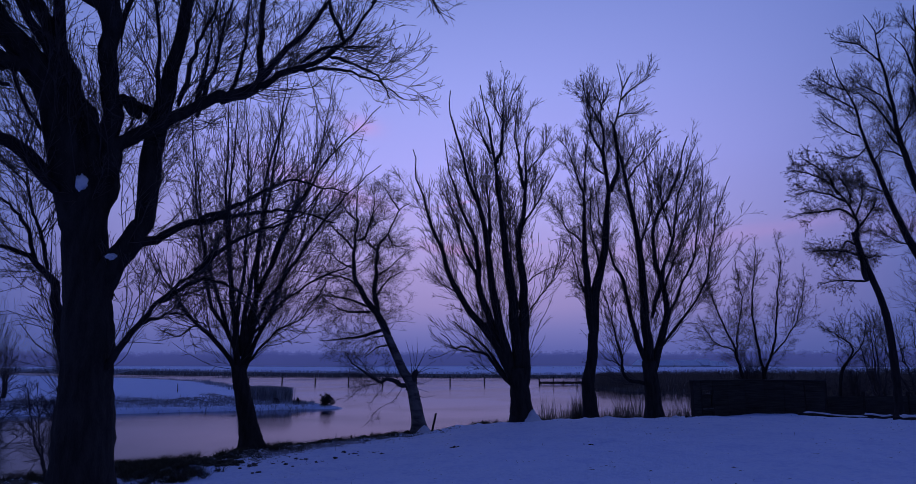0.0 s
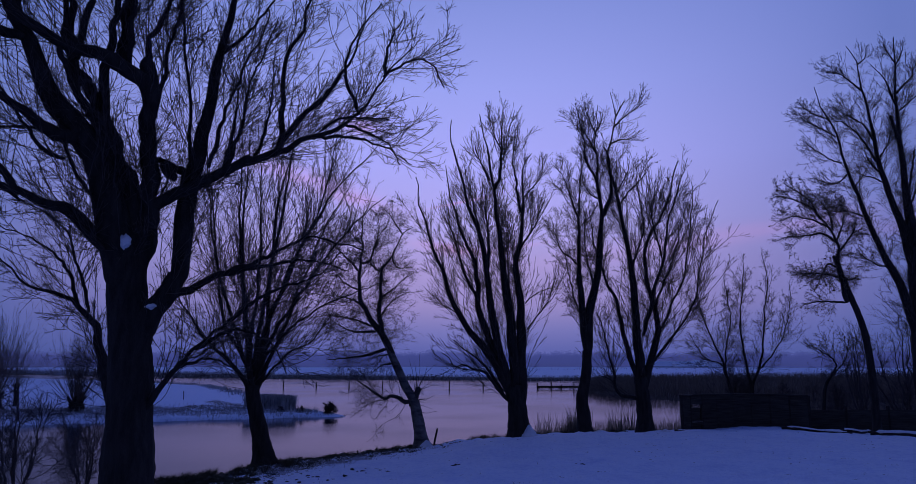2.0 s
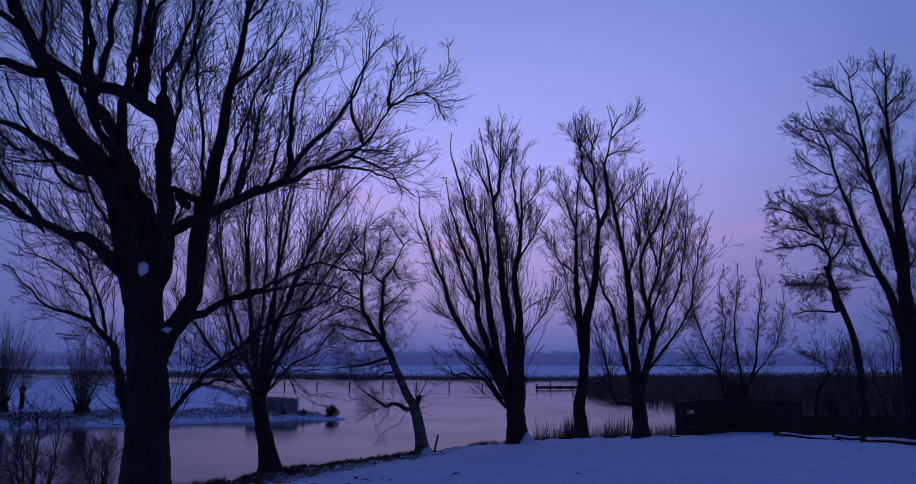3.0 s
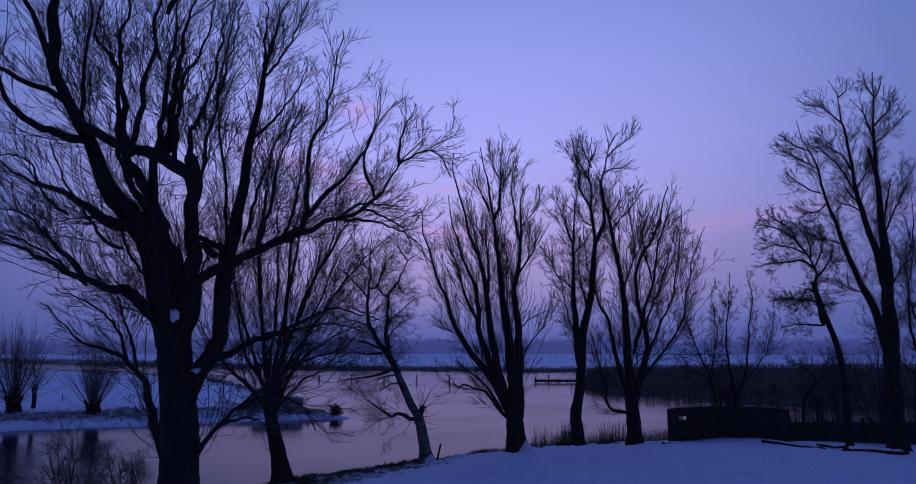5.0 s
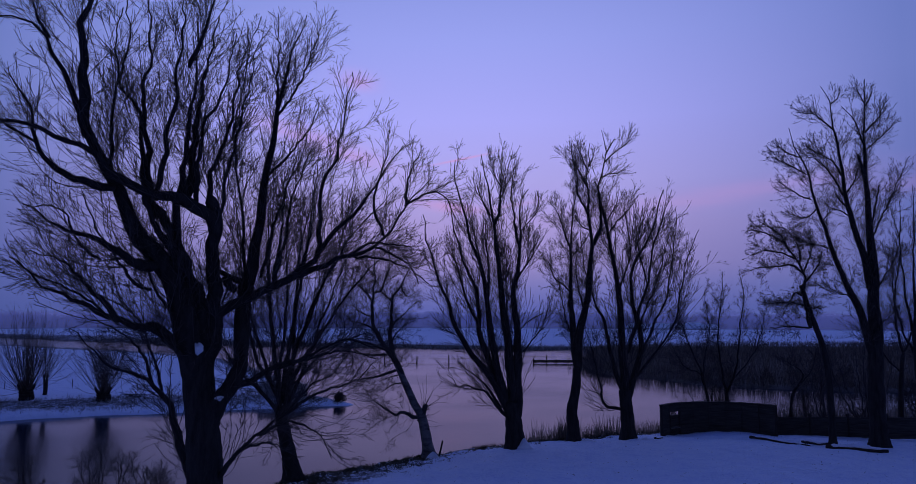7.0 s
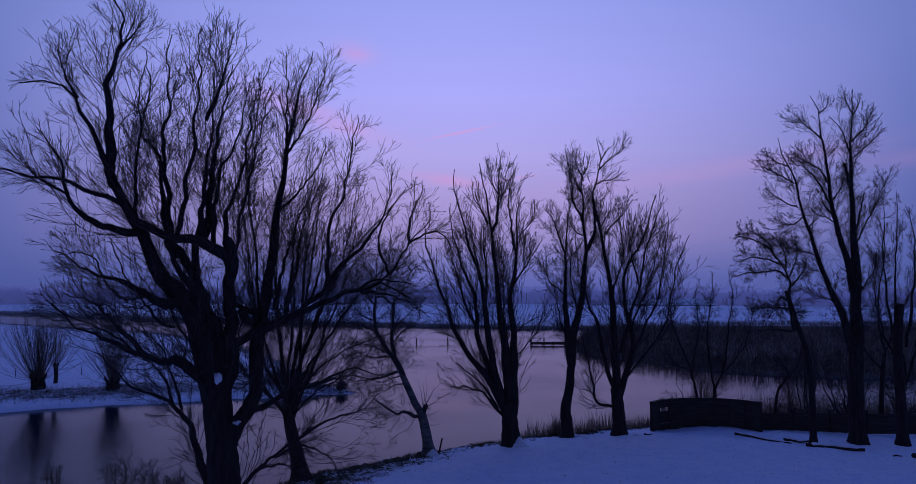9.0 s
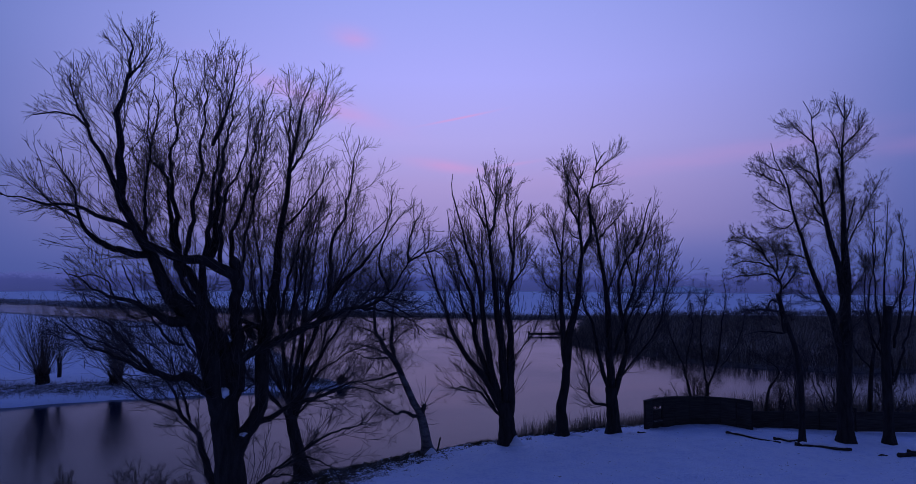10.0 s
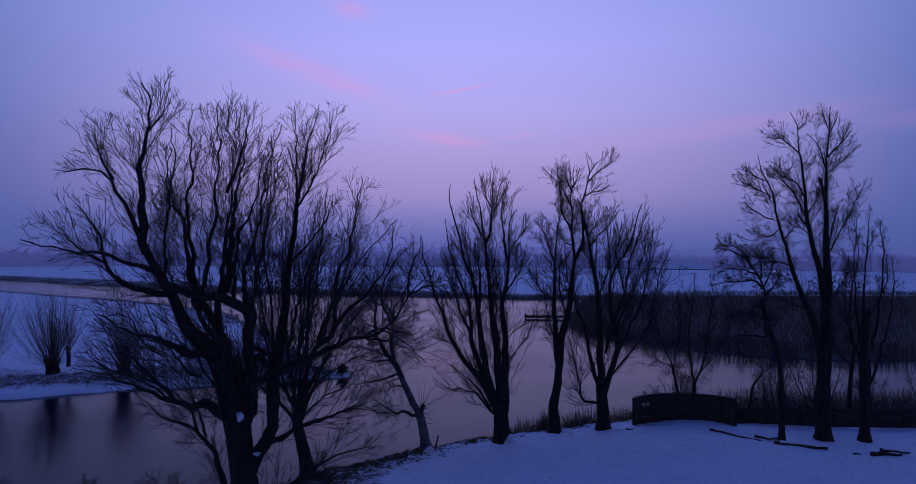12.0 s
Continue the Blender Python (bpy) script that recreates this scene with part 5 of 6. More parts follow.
t.limb(0.218, 0.019, (-0.30, 0.00, 1.57), (-0.57, -0.06, 2.29), (-1.03, -0.11, 3.10), (-1.31, -0.17, 3.56), (-1.72, -0.23, 4.03), (-2.10, -0.28, 4.54), (-2.35, -0.34, 5.03), (-2.68, -0.39, 5.55), (-2.92, -0.45, 6.04), (-3.14, -0.51, 6.68), (-3.36, -0.56, 7.30), (-3.64, -0.62, 7.93), (-3.86, -0.67, 8.56), (-4.06, -0.73, 9.19), (-4.25, -0.79, 9.70), (-4.34, -0.84, 10.46), (-4.42, -0.90, 11.09))
t.limb(0.191, 0.019, (-0.56, 0.00, 2.69), (-0.94, 0.06, 3.49), (-1.37, 0.13, 4.53), (-1.64, 0.19, 5.55), (-1.75, 0.25, 6.83), (-1.91, 0.32, 7.61), (-2.19, 0.38, 8.27), (-2.48, 0.45, 8.93), (-2.68, 0.51, 9.74), (-2.88, 0.57, 10.56), (-3.06, 0.64, 11.23), (-3.12, 0.70, 11.99))
t.limb(0.089, 0.014, (-1.65, 0.00, 5.55), (-1.92, 0.15, 6.31), (-2.25, 0.30, 6.96), (-2.53, 0.45, 7.88), (-2.73, 0.60, 8.69), (-3.05, 0.75, 9.51), (-3.17, 0.90, 10.20))
t.limb(0.098, 0.016, (-0.41, 0.00, 1.49), (-0.77, -0.09, 1.89), (-1.10, -0.18, 2.30), (-1.34, -0.27, 2.66), (-1.56, -0.36, 2.77), (-1.94, -0.44, 2.85), (-2.32, -0.53, 3.02), (-2.73, -0.62, 2.97), (-2.92, -0.71, 3.27), (-3.21, -0.80, 3.48))
t.limb(0.087, 0.016, (-0.62, 0.00, 1.89), (-0.89, 0.07, 2.20), (-1.21, 0.13, 2.73), (-1.65, 0.20, 3.21), (-2.06, 0.27, 3.53), (-2.39, 0.33, 3.74), (-2.75, 0.40, 4.06))
t.limb(0.044, 0.014, (-2.37, 0.00, 4.99), (-2.81, -0.20, 5.34), (-3.22, -0.40, 5.54), (-3.57, -0.60, 5.63))
t.limb(0.035, 0.012, (0.34, 0.00, 5.64), (0.59, 0.23, 5.90), (0.99, 0.47, 6.15), (1.50, 0.70, 6.39))
t.limb(0.033, 0.012, (0.39, 0.00, 4.48), (0.90, -0.13, 5.16), (1.36, -0.27, 5.81), (1.70, -0.40, 6.93))
t.limb(0.055, 0.012, (-0.08, 0.00, 4.54), (-0.25, 0.18, 5.55), (-0.39, 0.36, 7.10), (-0.31, 0.54, 8.42), (-0.40, 0.72, 9.64), (-0.33, 0.90, 10.61))
t.crown(540, 1050, 4400, 7400, last=0.84, stout=0.0050, size=1.5, angle=27, lift=0.05, wander=0.09, first=0.03, fine=0.0056, stem=2.1, spread=0.15, leaves=14)

t = Tree("slender_willow", (5.90, 30.60, 0.30), "tall slender bare willow at the water edge", "tree", 15, BARK, flare=0.5, kink=0.003, taper=1.35)
t.trunk(0.33, 0.20, (-0.16, 0.00, -0.30), (-0.19, 0.00, 0.89), (-0.23, 0.00, 1.60), (-0.00, 0.00, 2.74), (0.05, 0.00, 3.75))
t.limb(0.235, 0.014, (0.04, 0.00, 3.46), (-0.07, -0.18, 4.86), (-0.21, -0.43, 6.14), (-0.31, -0.64, 7.17), (-0.35, -0.90, 8.47), (-0.40, -1.15, 9.78), (-0.38, -1.33, 10.57), (-0.31, -1.48, 11.24), (-0.34, -1.63, 11.90), (-0.41, -1.71, 12.15))
t.limb(0.062, 0.012, (-0.41, -1.23, 9.78), (-0.67, -1.46, 10.42), (-0.92, -1.69, 11.06), (-1.14, -1.90, 11.56), (-1.48, -2.09, 11.97))
t.limb(0.052, 0.012, (-0.29, -0.78, 7.58), (-0.69, -0.93, 7.93), (-1.09, -1.07, 8.17), (-1.30, -1.22, 8.45), (-1.46, -1.39, 8.90), (-1.71, -1.62, 9.72))
t.limb(0.048, 0.012, (-0.38, -1.15, 9.25), (-0.03, -1.04, 9.66), (0.28, -0.93, 9.95), (0.55, -0.83, 10.38))
t.limb(0.048, 0.012, (-0.33, -1.49, 11.37), (-0.13, -1.21, 12.12), (0.06, -0.92, 12.83))
t.limb(0.264, 0.014, (0.10, 0.00, 3.46), (0.19, -0.23, 5.63), (0.46, -0.40, 6.92), (0.67, -0.54, 7.97), (0.75, -0.68, 9.03), (0.81, -0.79, 9.96), (0.69, -0.89, 10.78), (0.60, -1.02, 11.73), (0.60, -1.11, 12.57), (0.57, -1.21, 13.39), (0.63, -1.32, 14.23), (0.60, -1.35, 14.66), (0.69, -1.40, 15.15))
t.limb(0.121, 0.036, (0.82, -0.76, 9.92), (1.09, -0.79, 10.44), (1.27, -0.83, 11.01), (1.24, -0.90, 11.76), (1.19, -0.98, 12.58), (1.08, -1.01, 13.07), (0.97, -0.99, 13.22))
t.limb(0.073, 0.012, (0.65, -0.90, 11.41), (0.39, -1.07, 11.95), (0.11, -1.22, 12.40), (-0.06, -1.38, 12.79), (-0.04, -1.53, 13.26), (-0.21, -1.70, 13.71), (-0.33, -1.86, 14.23), (-0.41, -2.07, 14.96))
t.limb(0.059, 0.012, (0.58, -1.13, 12.84), (0.27, -1.13, 13.47), (0.04, -1.11, 14.00), (-0.15, -1.08, 14.44), (-0.35, -1.13, 15.36))
t.limb(0.040, 0.012, (0.63, -1.25, 13.61), (0.37, -1.42, 14.06), (0.15, -1.59, 14.51), (-0.04, -1.76, 14.92))
t.limb(0.045, 0.012, (0.60, -1.30, 13.95), (0.80, -1.21, 14.32), (0.94, -1.14, 14.81))
t.limb(0.049, 0.012, (0.69, -0.89, 10.75), (0.32, -1.17, 10.83), (-0.02, -1.47, 11.10), (-0.26, -1.80, 11.45))
t.limb(0.059, 0.015, (0.02, -0.09, 4.58), (-0.30, -0.06, 5.63), (-0.51, 0.01, 6.41), (-0.73, 0.04, 7.48), (-0.82, 0.09, 8.42))
t.limb(0.059, 0.015, (0.39, -0.41, 6.53), (0.15, -0.75, 7.43), (-0.07, -1.10, 8.32), (-0.17, -1.44, 9.22), (-0.10, -1.76, 9.97))
t.crown(260, 800, 3800, 8000, first=0.05, last=0.9, stout=0.0050, size=1.25, angle=36, lift=0.045, wander=0.10, fine=0.0047, stem=1.5)

t = Tree("willow", (8.75, 31.30, 0.30), "many-stemmed bare willow with a low side limb", "tree", 16, BARK, flare=0.4, kink=0.003, taper=1.35)
t.trunk(0.37, 0.3, (-0.08, 0.00, -0.30), (-0.09, 0.00, 0.94), (-0.15, 0.00, 1.96), (-0.19, 0.00, 2.54))
t.limb(0.268, 0.014, (-0.16, 0.00, 1.67), (-0.23, 0.00, 3.43), (-0.28, 0.00, 4.61), (-0.33, 0.00, 6.10), (-0.40, 0.00, 7.62), (-0.50, -0.08, 8.34), (-0.68, -0.23, 9.03), (-0.94, -0.48, 10.14), (-1.15, -0.72, 11.26), (-1.36, -0.91, 12.10), (-1.59, -1.09, 12.90), (-1.47, -1.25, 13.62), (-1.35, -1.39, 14.25), (-1.22, -1.52, 14.83), (-1.32, -1.65, 15.41), (-1.46, -1.76, 15.91))
t.limb(0.045, 0.012, (-1.35, -1.39, 14.25), (-0.93, -1.39, 14.71), (-0.54, -1.36, 15.03), (-0.16, -1.32, 15.29), (0.18, -1.28, 15.58))
t.limb(0.040, 0.013, (-1.22, -1.51, 14.80), (-1.02, -1.80, 15.22), (-0.87, -2.04, 15.39))
t.limb(0.045, 0.012, (-1.46, -1.23, 13.54), (-1.02, -1.11, 13.77), (-0.51, -0.97, 13.84), (-0.06, -0.85, 14.08))
t.limb(0.049, 0.012, (-1.15, -0.71, 11.20), (-0.85, -1.01, 11.80), (-0.70, -1.26, 12.19), (-0.64, -1.52, 12.58))
t.limb(0.049, 0.012, (-1.05, -0.57, 10.56), (-0.61, -0.60, 11.22), (-0.06, -0.60, 11.82), (0.46, -0.61, 12.46), (0.72, -0.57, 12.83))
t.limb(0.143, 0.018, (-0.29, 0.00, 2.40), (-0.77, -0.07, 3.87), (-1.05, -0.15, 5.21), (-1.25, -0.23, 6.11), (-1.64, -0.30, 6.89), (-1.94, -0.38, 7.69), (-2.20, -0.45, 8.64), (-2.38, -0.52, 9.59), (-2.49, -0.60, 10.88))
t.limb(0.194, 0.027, (-0.00, 0.00, 1.96), (0.39, 0.06, 3.42), (0.78, 0.13, 4.61), (0.74, 0.19, 5.66), (0.57, 0.25, 6.59), (0.41, 0.32, 7.57), (0.39, 0.38, 8.55), (0.74, 0.45, 9.45), (1.25, 0.51, 10.22), (1.67, 0.57, 11.07), (1.98, 0.64, 12.08), (2.29, 0.70, 13.28))
t.limb(0.120, 0.015, (0.02, 0.00, 4.46), (0.34, -0.05, 5.60), (0.56, -0.10, 6.26), (0.82, -0.15, 7.23), (1.07, -0.20, 8.02), (1.21, -0.25, 8.82), (1.31, -0.30, 9.63), (1.63, -0.35, 10.60), (1.96, -0.40, 11.56), (2.28, -0.45, 12.54), (2.47, -0.50, 13.03))
t.limb(0.073, 0.015, (0.85, 0.40, 4.54), (1.33, 0.47, 5.35), (1.75, 0.54, 6.29), (2.26, 0.61, 7.10), (2.55, 0.69, 8.42), (2.81, 0.76, 9.75), (3.01, 0.83, 11.11), (3.14, 0.90, 12.20))
t.limb(0.072, 0.015, (0.39, 0.00, 3.13), (1.33, -0.11, 4.32), (2.09, -0.23, 5.36), (2.54, -0.34, 6.26), (2.77, -0.46, 7.69), (3.02, -0.57, 8.96), (3.32, -0.69, 9.91), (3.65, -0.80, 10.85))
t.limb(0.100, 0.018, (-0.25, 0.00, 1.52), (-0.84, -0.10, 1.65), (-1.24, -0.20, 1.78), (-1.46, -0.30, 2.13), (-1.56, -0.40, 2.87), (-1.73, -0.50, 3.74), (-1.97, -0.60, 4.62), (-2.26, -0.70, 5.50))
t.limb(0.038, 0.012, (-1.51, -0.40, 2.23), (-1.82, -0.65, 2.48), (-2.37, -0.90, 2.65))
t.limb(0.063, 0.012, (-0.41, 0.00, 7.55), (0.04, 0.20, 8.70), (0.40, 0.40, 9.71), (0.33, 0.60, 11.07), (0.23, 0.80, 12.28))
t.limb(0.059, 0.012, (-0.48, 0.00, 8.35), (-0.82, -0.27, 9.31), (-1.10, -0.53, 9.92), (-1.51, -0.80, 10.53))
t.limb(0.063, 0.012, (0.69, 0.00, 5.81), (0.99, 0.18, 6.75), (1.59, 0.36, 7.74), (1.99, 0.54, 8.73), (2.43, 0.72, 10.08), (2.66, 0.90, 11.28))
t.limb(0.049, 0.012, (1.13, 0.00, 8.04), (0.86, -0.23, 8.99), (0.61, -0.45, 9.93), (0.65, -0.67, 11.04), (0.74, -0.90, 12.13))
t.limb(0.039, 0.012, (0.86, 0.00, 7.07), (1.40, 0.30, 7.02), (2.00, 0.60, 6.87))
t.crown(540, 1050, 4400, 7400, last=0.92, stout=0.0050, size=1.5, angle=30, lift=0.055, wander=0.10, first=0.03, fine=0.0055, stem=2.1, spread=0.2, leaves=90)

t = Tree("tall_poplar", (20.10, 29.10, 0.45), "tall three-stemmed bare tree with a ragged crown", "tree", 17, BARK, flare=0.4, kink=0.003, taper=1.35)
t.trunk(0.38, 0.33, (0.26, 0.00, -0.30), (0.28, 0.00, 1.22), (0.30, 0.00, 2.87), (0.38, 0.00, 4.53), (0.41, 0.00, 5.66))
t.limb(0.367, 0.014, (0.33, 0.00, 3.98), (0.47, 0.00, 6.77), (0.54, 0.00, 9.00), (0.48, 0.00, 10.40), (0.44, 0.00, 11.83), (0.47, 0.00, 13.28), (0.47, 0.00, 14.74), (0.53, 0.00, 15.92), (0.63, 0.00, 17.12), (0.67, 0.00, 18.01), (0.70, 0.00, 18.38))
t.limb(0.226, 0.014, (0.21, 0.00, 4.25), (0.11, -0.03, 4.95), (-0.19, -0.06, 6.08), (-0.57, -0.09, 7.04), (-1.00, -0.12, 8.00), (-1.33, -0.16, 8.70), (-1.51, -0.19, 9.25), (-1.70, -0.22, 10.08), (-1.94, -0.25, 10.93), (-2.26, -0.28, 11.64), (-2.47, -0.31, 12.20), (-2.60, -0.34, 13.04), (-2.83, -0.37, 13.76), (-3.02, -0.41, 14.19), (-3.30, -0.44, 14.60), (-3.45, -0.47, 15.18), (-3.55, -0.50, 15.66))
t.limb(0.228, 0.014, (0.44, 0.00, 6.77), (0.32, 0.04, 8.15), (0.02, 0.08, 9.57), (-0.17, 0.13, 10.42), (-0.38, 0.17, 11.29), (-0.50, 0.21, 12.45), (-0.59, 0.25, 13.62), (-0.64, 0.29, 14.67), (-0.79, 0.33, 15.57), (-0.92, 0.38, 16.33), (-0.89, 0.42, 17.25), (-1.02, 0.46, 17.72), (-1.26, 0.50, 18.19))
t.limb(0.057, 0.012, (-0.59, 0.30, 13.34), (-1.02, 0.23, 14.06), (-1.48, 0.15, 14.33), (-2.10, 0.07, 14.60), (-2.53, 0.00, 14.90))
t.limb(0.066, 0.012, (-0.57, 0.30, 12.32), (-0.85, 0.40, 13.07), (-1.19, 0.50, 13.68), (-1.61, 0.60, 14.24), (-2.08, 0.70, 14.48), (-2.44, 0.80, 14.59))
t.limb(0.048, 0.012, (-0.83, 0.40, 15.80), (-1.27, 0.30, 16.16), (-1.90, 0.20, 16.57), (-2.39, 0.10, 16.60), (-2.95, 0.00, 16.65))
t.limb(0.038, 0.012, (-0.91, 0.40, 17.18), (-0.43, 0.55, 17.60), (-0.21, 0.70, 18.18))
t.limb(0.057, 0.012, (0.53, 0.00, 14.80), (0.21, -0.12, 15.44), (-0.10, -0.25, 16.14), (-0.50, -0.37, 16.53), (-0.84, -0.50, 16.82))
t.limb(0.057, 0.012, (0.54, 0.00, 15.56), (0.92, 0.10, 15.95), (1.44, 0.20, 16.44), (1.79, 0.30, 17.07), (2.14, 0.40, 17.52))
t.limb(0.038, 0.012, (0.52, 0.00, 14.65), (1.09, -0.10, 15.16), (1.66, -0.20, 15.71), (1.96, -0.30, 16.18))
t.limb(0.041, 0.012, (-2.61, -0.40, 12.03), (-3.14, -0.50, 12.16), (-3.61, -0.60, 12.42), (-4.07, -0.70, 12.67), (-4.50, -0.80, 12.96))
t.limb(0.037, 0.012, (-2.99, -0.40, 14.16), (-3.46, -0.27, 14.36), (-3.82, -0.13, 14.69), (-4.08, 0.00, 15.05))
t.limb(0.037, 0.012, (-2.73, -0.40, 13.27), (-3.35, -0.53, 13.58), (-3.98, -0.67, 13.83), (-4.66, -0.80, 14.10))
t.limb(0.056, 0.041, (-0.55, 0.20, 11.81), (-0.82, 0.20, 12.10), (-1.01, 0.20, 12.42))
t.limb(0.105, 0.070, (0.44, 0.00, 12.84), (0.27, -0.05, 13.70), (0.06, -0.10, 14.36))
t.limb(0.065, 0.035, (0.46, 0.00, 10.27), (0.81, 0.07, 11.50), (1.02, 0.13, 12.21), (1.24, 0.20, 12.89))
t.limb(0.046, 0.012, (0.57, 0.00, 10.12), (1.24, 0.18, 11.30), (1.87, 0.35, 12.20), (2.53, 0.53, 13.40), (3.22, 0.70, 14.55))
t.limb(0.037, 0.012, (-1.78, -0.30, 9.57), (-2.43, -0.47, 9.74), (-3.23, -0.63, 9.74), (-3.72, -0.80, 9.56))
t.limb(0.041, 0.012, (-0.71, -0.30, 7.08), (-1.15, -0.40, 7.29), (-1.49, -0.50, 7.32), (-1.95, -0.60, 7.55), (-2.46, -0.70, 7.87))
t.limb(0.037, 0.012, (-2.33, -0.40, 11.55), (-2.75, -0.17, 11.17), (-3.21, 0.07, 11.27), (-3.60, 0.30, 11.54))
t.limb(0.042, 0.012, (-0.36, 0.30, 11.32), (-0.59, 0.53, 11.59), (-1.03, 0.77, 11.83), (-1.24, 1.00, 12.23))
t.limb(0.046, 0.012, (0.52, 0.00, 7.32), (0.84, -0.27, 8.13), (1.16, -0.53, 8.80), (1.41, -0.80, 9.73))
t.limb(0.047, 0.012, (-0.42, 0.30, 12.47), (-0.29, -0.15, 12.95), (-0.27, -0.60, 13.57))
t.limb(0.037, 0.012, (-2.08, -0.40, 10.96), (-1.47, 0.00, 11.54), (-0.91, 0.40, 12.20))
t.limb(0.038, 0.012, (0.63, 0.00, 17.12), (0.58, 0.30, 17.67), (0.56, 0.60, 18.30))
t.limb(0.038, 0.012, (0.62, 0.00, 16.96), (0.79, -0.20, 17.34), (0.82, -0.40, 17.72))
t.limb(0.045, 0.012, (0.44, 0.00, 5.38), (1.18, 0.30, 6.09), (1.91, 0.60, 6.37), (2.55, 0.90, 5.67))
t.crown(360, 1800, 6800, 11000, stout=0.0062, size=1.2, angle=42, lift=0.055, wander=0.14, fine=0.0048, stem=1.7, last=0.93, first=0.03)

t = Tree("alder", (17.45, 28.40, 0.50), "slender dark alder with clustered twigs and cones", "tree", 18, BARK, flare=0.4, kink=0.003, taper=1.3)
t.trunk(0.17, 0.11, (0.28, 0.00, -0.30), (0.28, 0.00, 1.72), (0.25, 0.00, 3.30), (0.06, 0.00, 4.72), (-0.48, 0.00, 6.39), (-0.83, 0.00, 7.66))
t.limb(0.125, 0.022, (-0.47, 0.00, 5.60), (-0.57, -0.01, 6.29), (-0.76, -0.03, 6.98), (-0.65, -0.04, 7.82), (-0.76, -0.06, 8.38), (-1.04, -0.07, 8.94), (-1.39, -0.09, 9.37), (-1.65, -0.10, 9.85))
t.limb(0.056, 0.014, (-0.73, 0.00, 6.70), (-1.50, -0.27, 6.83), (-2.32, -0.53, 6.82), (-3.05, -0.80, 6.75))
t.limb(0.056, 0.014, (-0.55, 0.00, 5.60), (-1.06, 0.20, 5.65), (-1.67, 0.40, 5.65), (-2.09, 0.60, 5.54))
t.limb(0.062, 0.014, (-0.71, 0.00, 8.27), (-1.19, 0.13, 8.68), (-1.84, 0.25, 8.63), (-2.64, 0.38, 8.56), (-3.22, 0.50, 8.40))
t.limb(0.056, 0.014, (-1.01, 0.00, 8.95), (-1.75, -0.23, 9.21), (-2.70, -0.47, 9.32), (-3.48, -0.70, 9.09))
t.limb(0.062, 0.014, (-1.30, 0.00, 9.29), (-1.56, 0.10, 9.82), (-2.06, 0.20, 10.12), (-2.86, 0.30, 10.42), (-3.30, 0.40, 10.35))
t.limb(0.056, 0.014, (-1.35, 0.00, 9.38), (-1.81, -0.17, 10.12), (-2.62, -0.33, 10.61), (-3.07, -0.50, 10.83))
t.limb(0.056, 0.014, (-0.88, 0.00, 8.73), (-0.72, 0.23, 9.41), (-0.90, 0.47, 10.10), (-1.22, 0.70, 10.63))
t.limb(0.056, 0.014, (-0.63, 0.00, 7.82), (-0.40, -0.20, 8.23), (-0.14, -0.40, 8.69), (-0.04, -0.60, 9.31))
t.limb(0.050, 0.014, (-0.76, 0.00, 7.12), (-1.04, 0.20, 7.33), (-1.25, 0.40, 6.86), (-1.47, 0.60, 6.30))
t.limb(0.050, 0.014, (-0.67, 0.00, 6.84), (-0.45, -0.30, 6.55), (-0.27, -0.60, 6.68))
t.limb(0.051, 0.014, (-0.71, 0.00, 8.33), (-0.25, 0.27, 8.98), (0.03, 0.53, 9.73), (-0.02, 0.80, 10.35))
t.crown(120, 620, 3000, 7500, size=1.0, angle=46, lift=0.01, wander=0.17, fine=0.0048, leaves=420, stem=1.5, stout=0.006)

t = Tree("broken_tree", (22.70, 29.30, 0.40), "broken-topped trunk with thin side shoots", "tree", 19, BARK, flare=0.4, kink=0.003, taper=1.3)
t.trunk(0.26, 0.21, (0.05, -0.10, -0.30), (0.02, -0.10, 2.30), (-0.01, -0.10, 4.89), (0.19, -0.10, 7.09))
t.limb(0.098, 0.013, (0.44, 0.00, 3.41), (0.24, 0.20, 5.50), (0.30, 0.40, 8.10), (0.66, 0.60, 10.74), (0.88, 0.80, 13.01))
t.limb(0.098, 0.013, (0.41, 0.00, 2.93), (0.13, 0.30, 4.83), (-0.02, 0.60, 7.43), (0.07, 0.90, 10.07), (0.45, 1.20, 12.36))
t.limb(0.098, 0.013, (0.51, 0.00, 4.87), (0.85, 0.13, 6.16), (1.27, 0.25, 8.77), (1.41, 0.38, 10.74), (1.26, 0.50, 12.23))
t.limb(0.085, 0.013, (0.47, 0.00, 3.09), (1.19, 0.25, 4.84), (1.82, 0.50, 6.45), (2.22, 0.75, 8.75), (2.28, 1.00, 10.08))
t.limb(0.078, 0.013, (0.41, 0.00, 3.25), (-0.08, 0.23, 4.51), (-0.54, 0.45, 6.12), (-0.60, 0.68, 8.08), (-0.34, 0.90, 9.73))
t.crown(40, 240, 1100, 2200, size=1.2, angle=36, lift=0.05, wander=0.16, fine=0.0048, stout=0.005, stem=1.7)

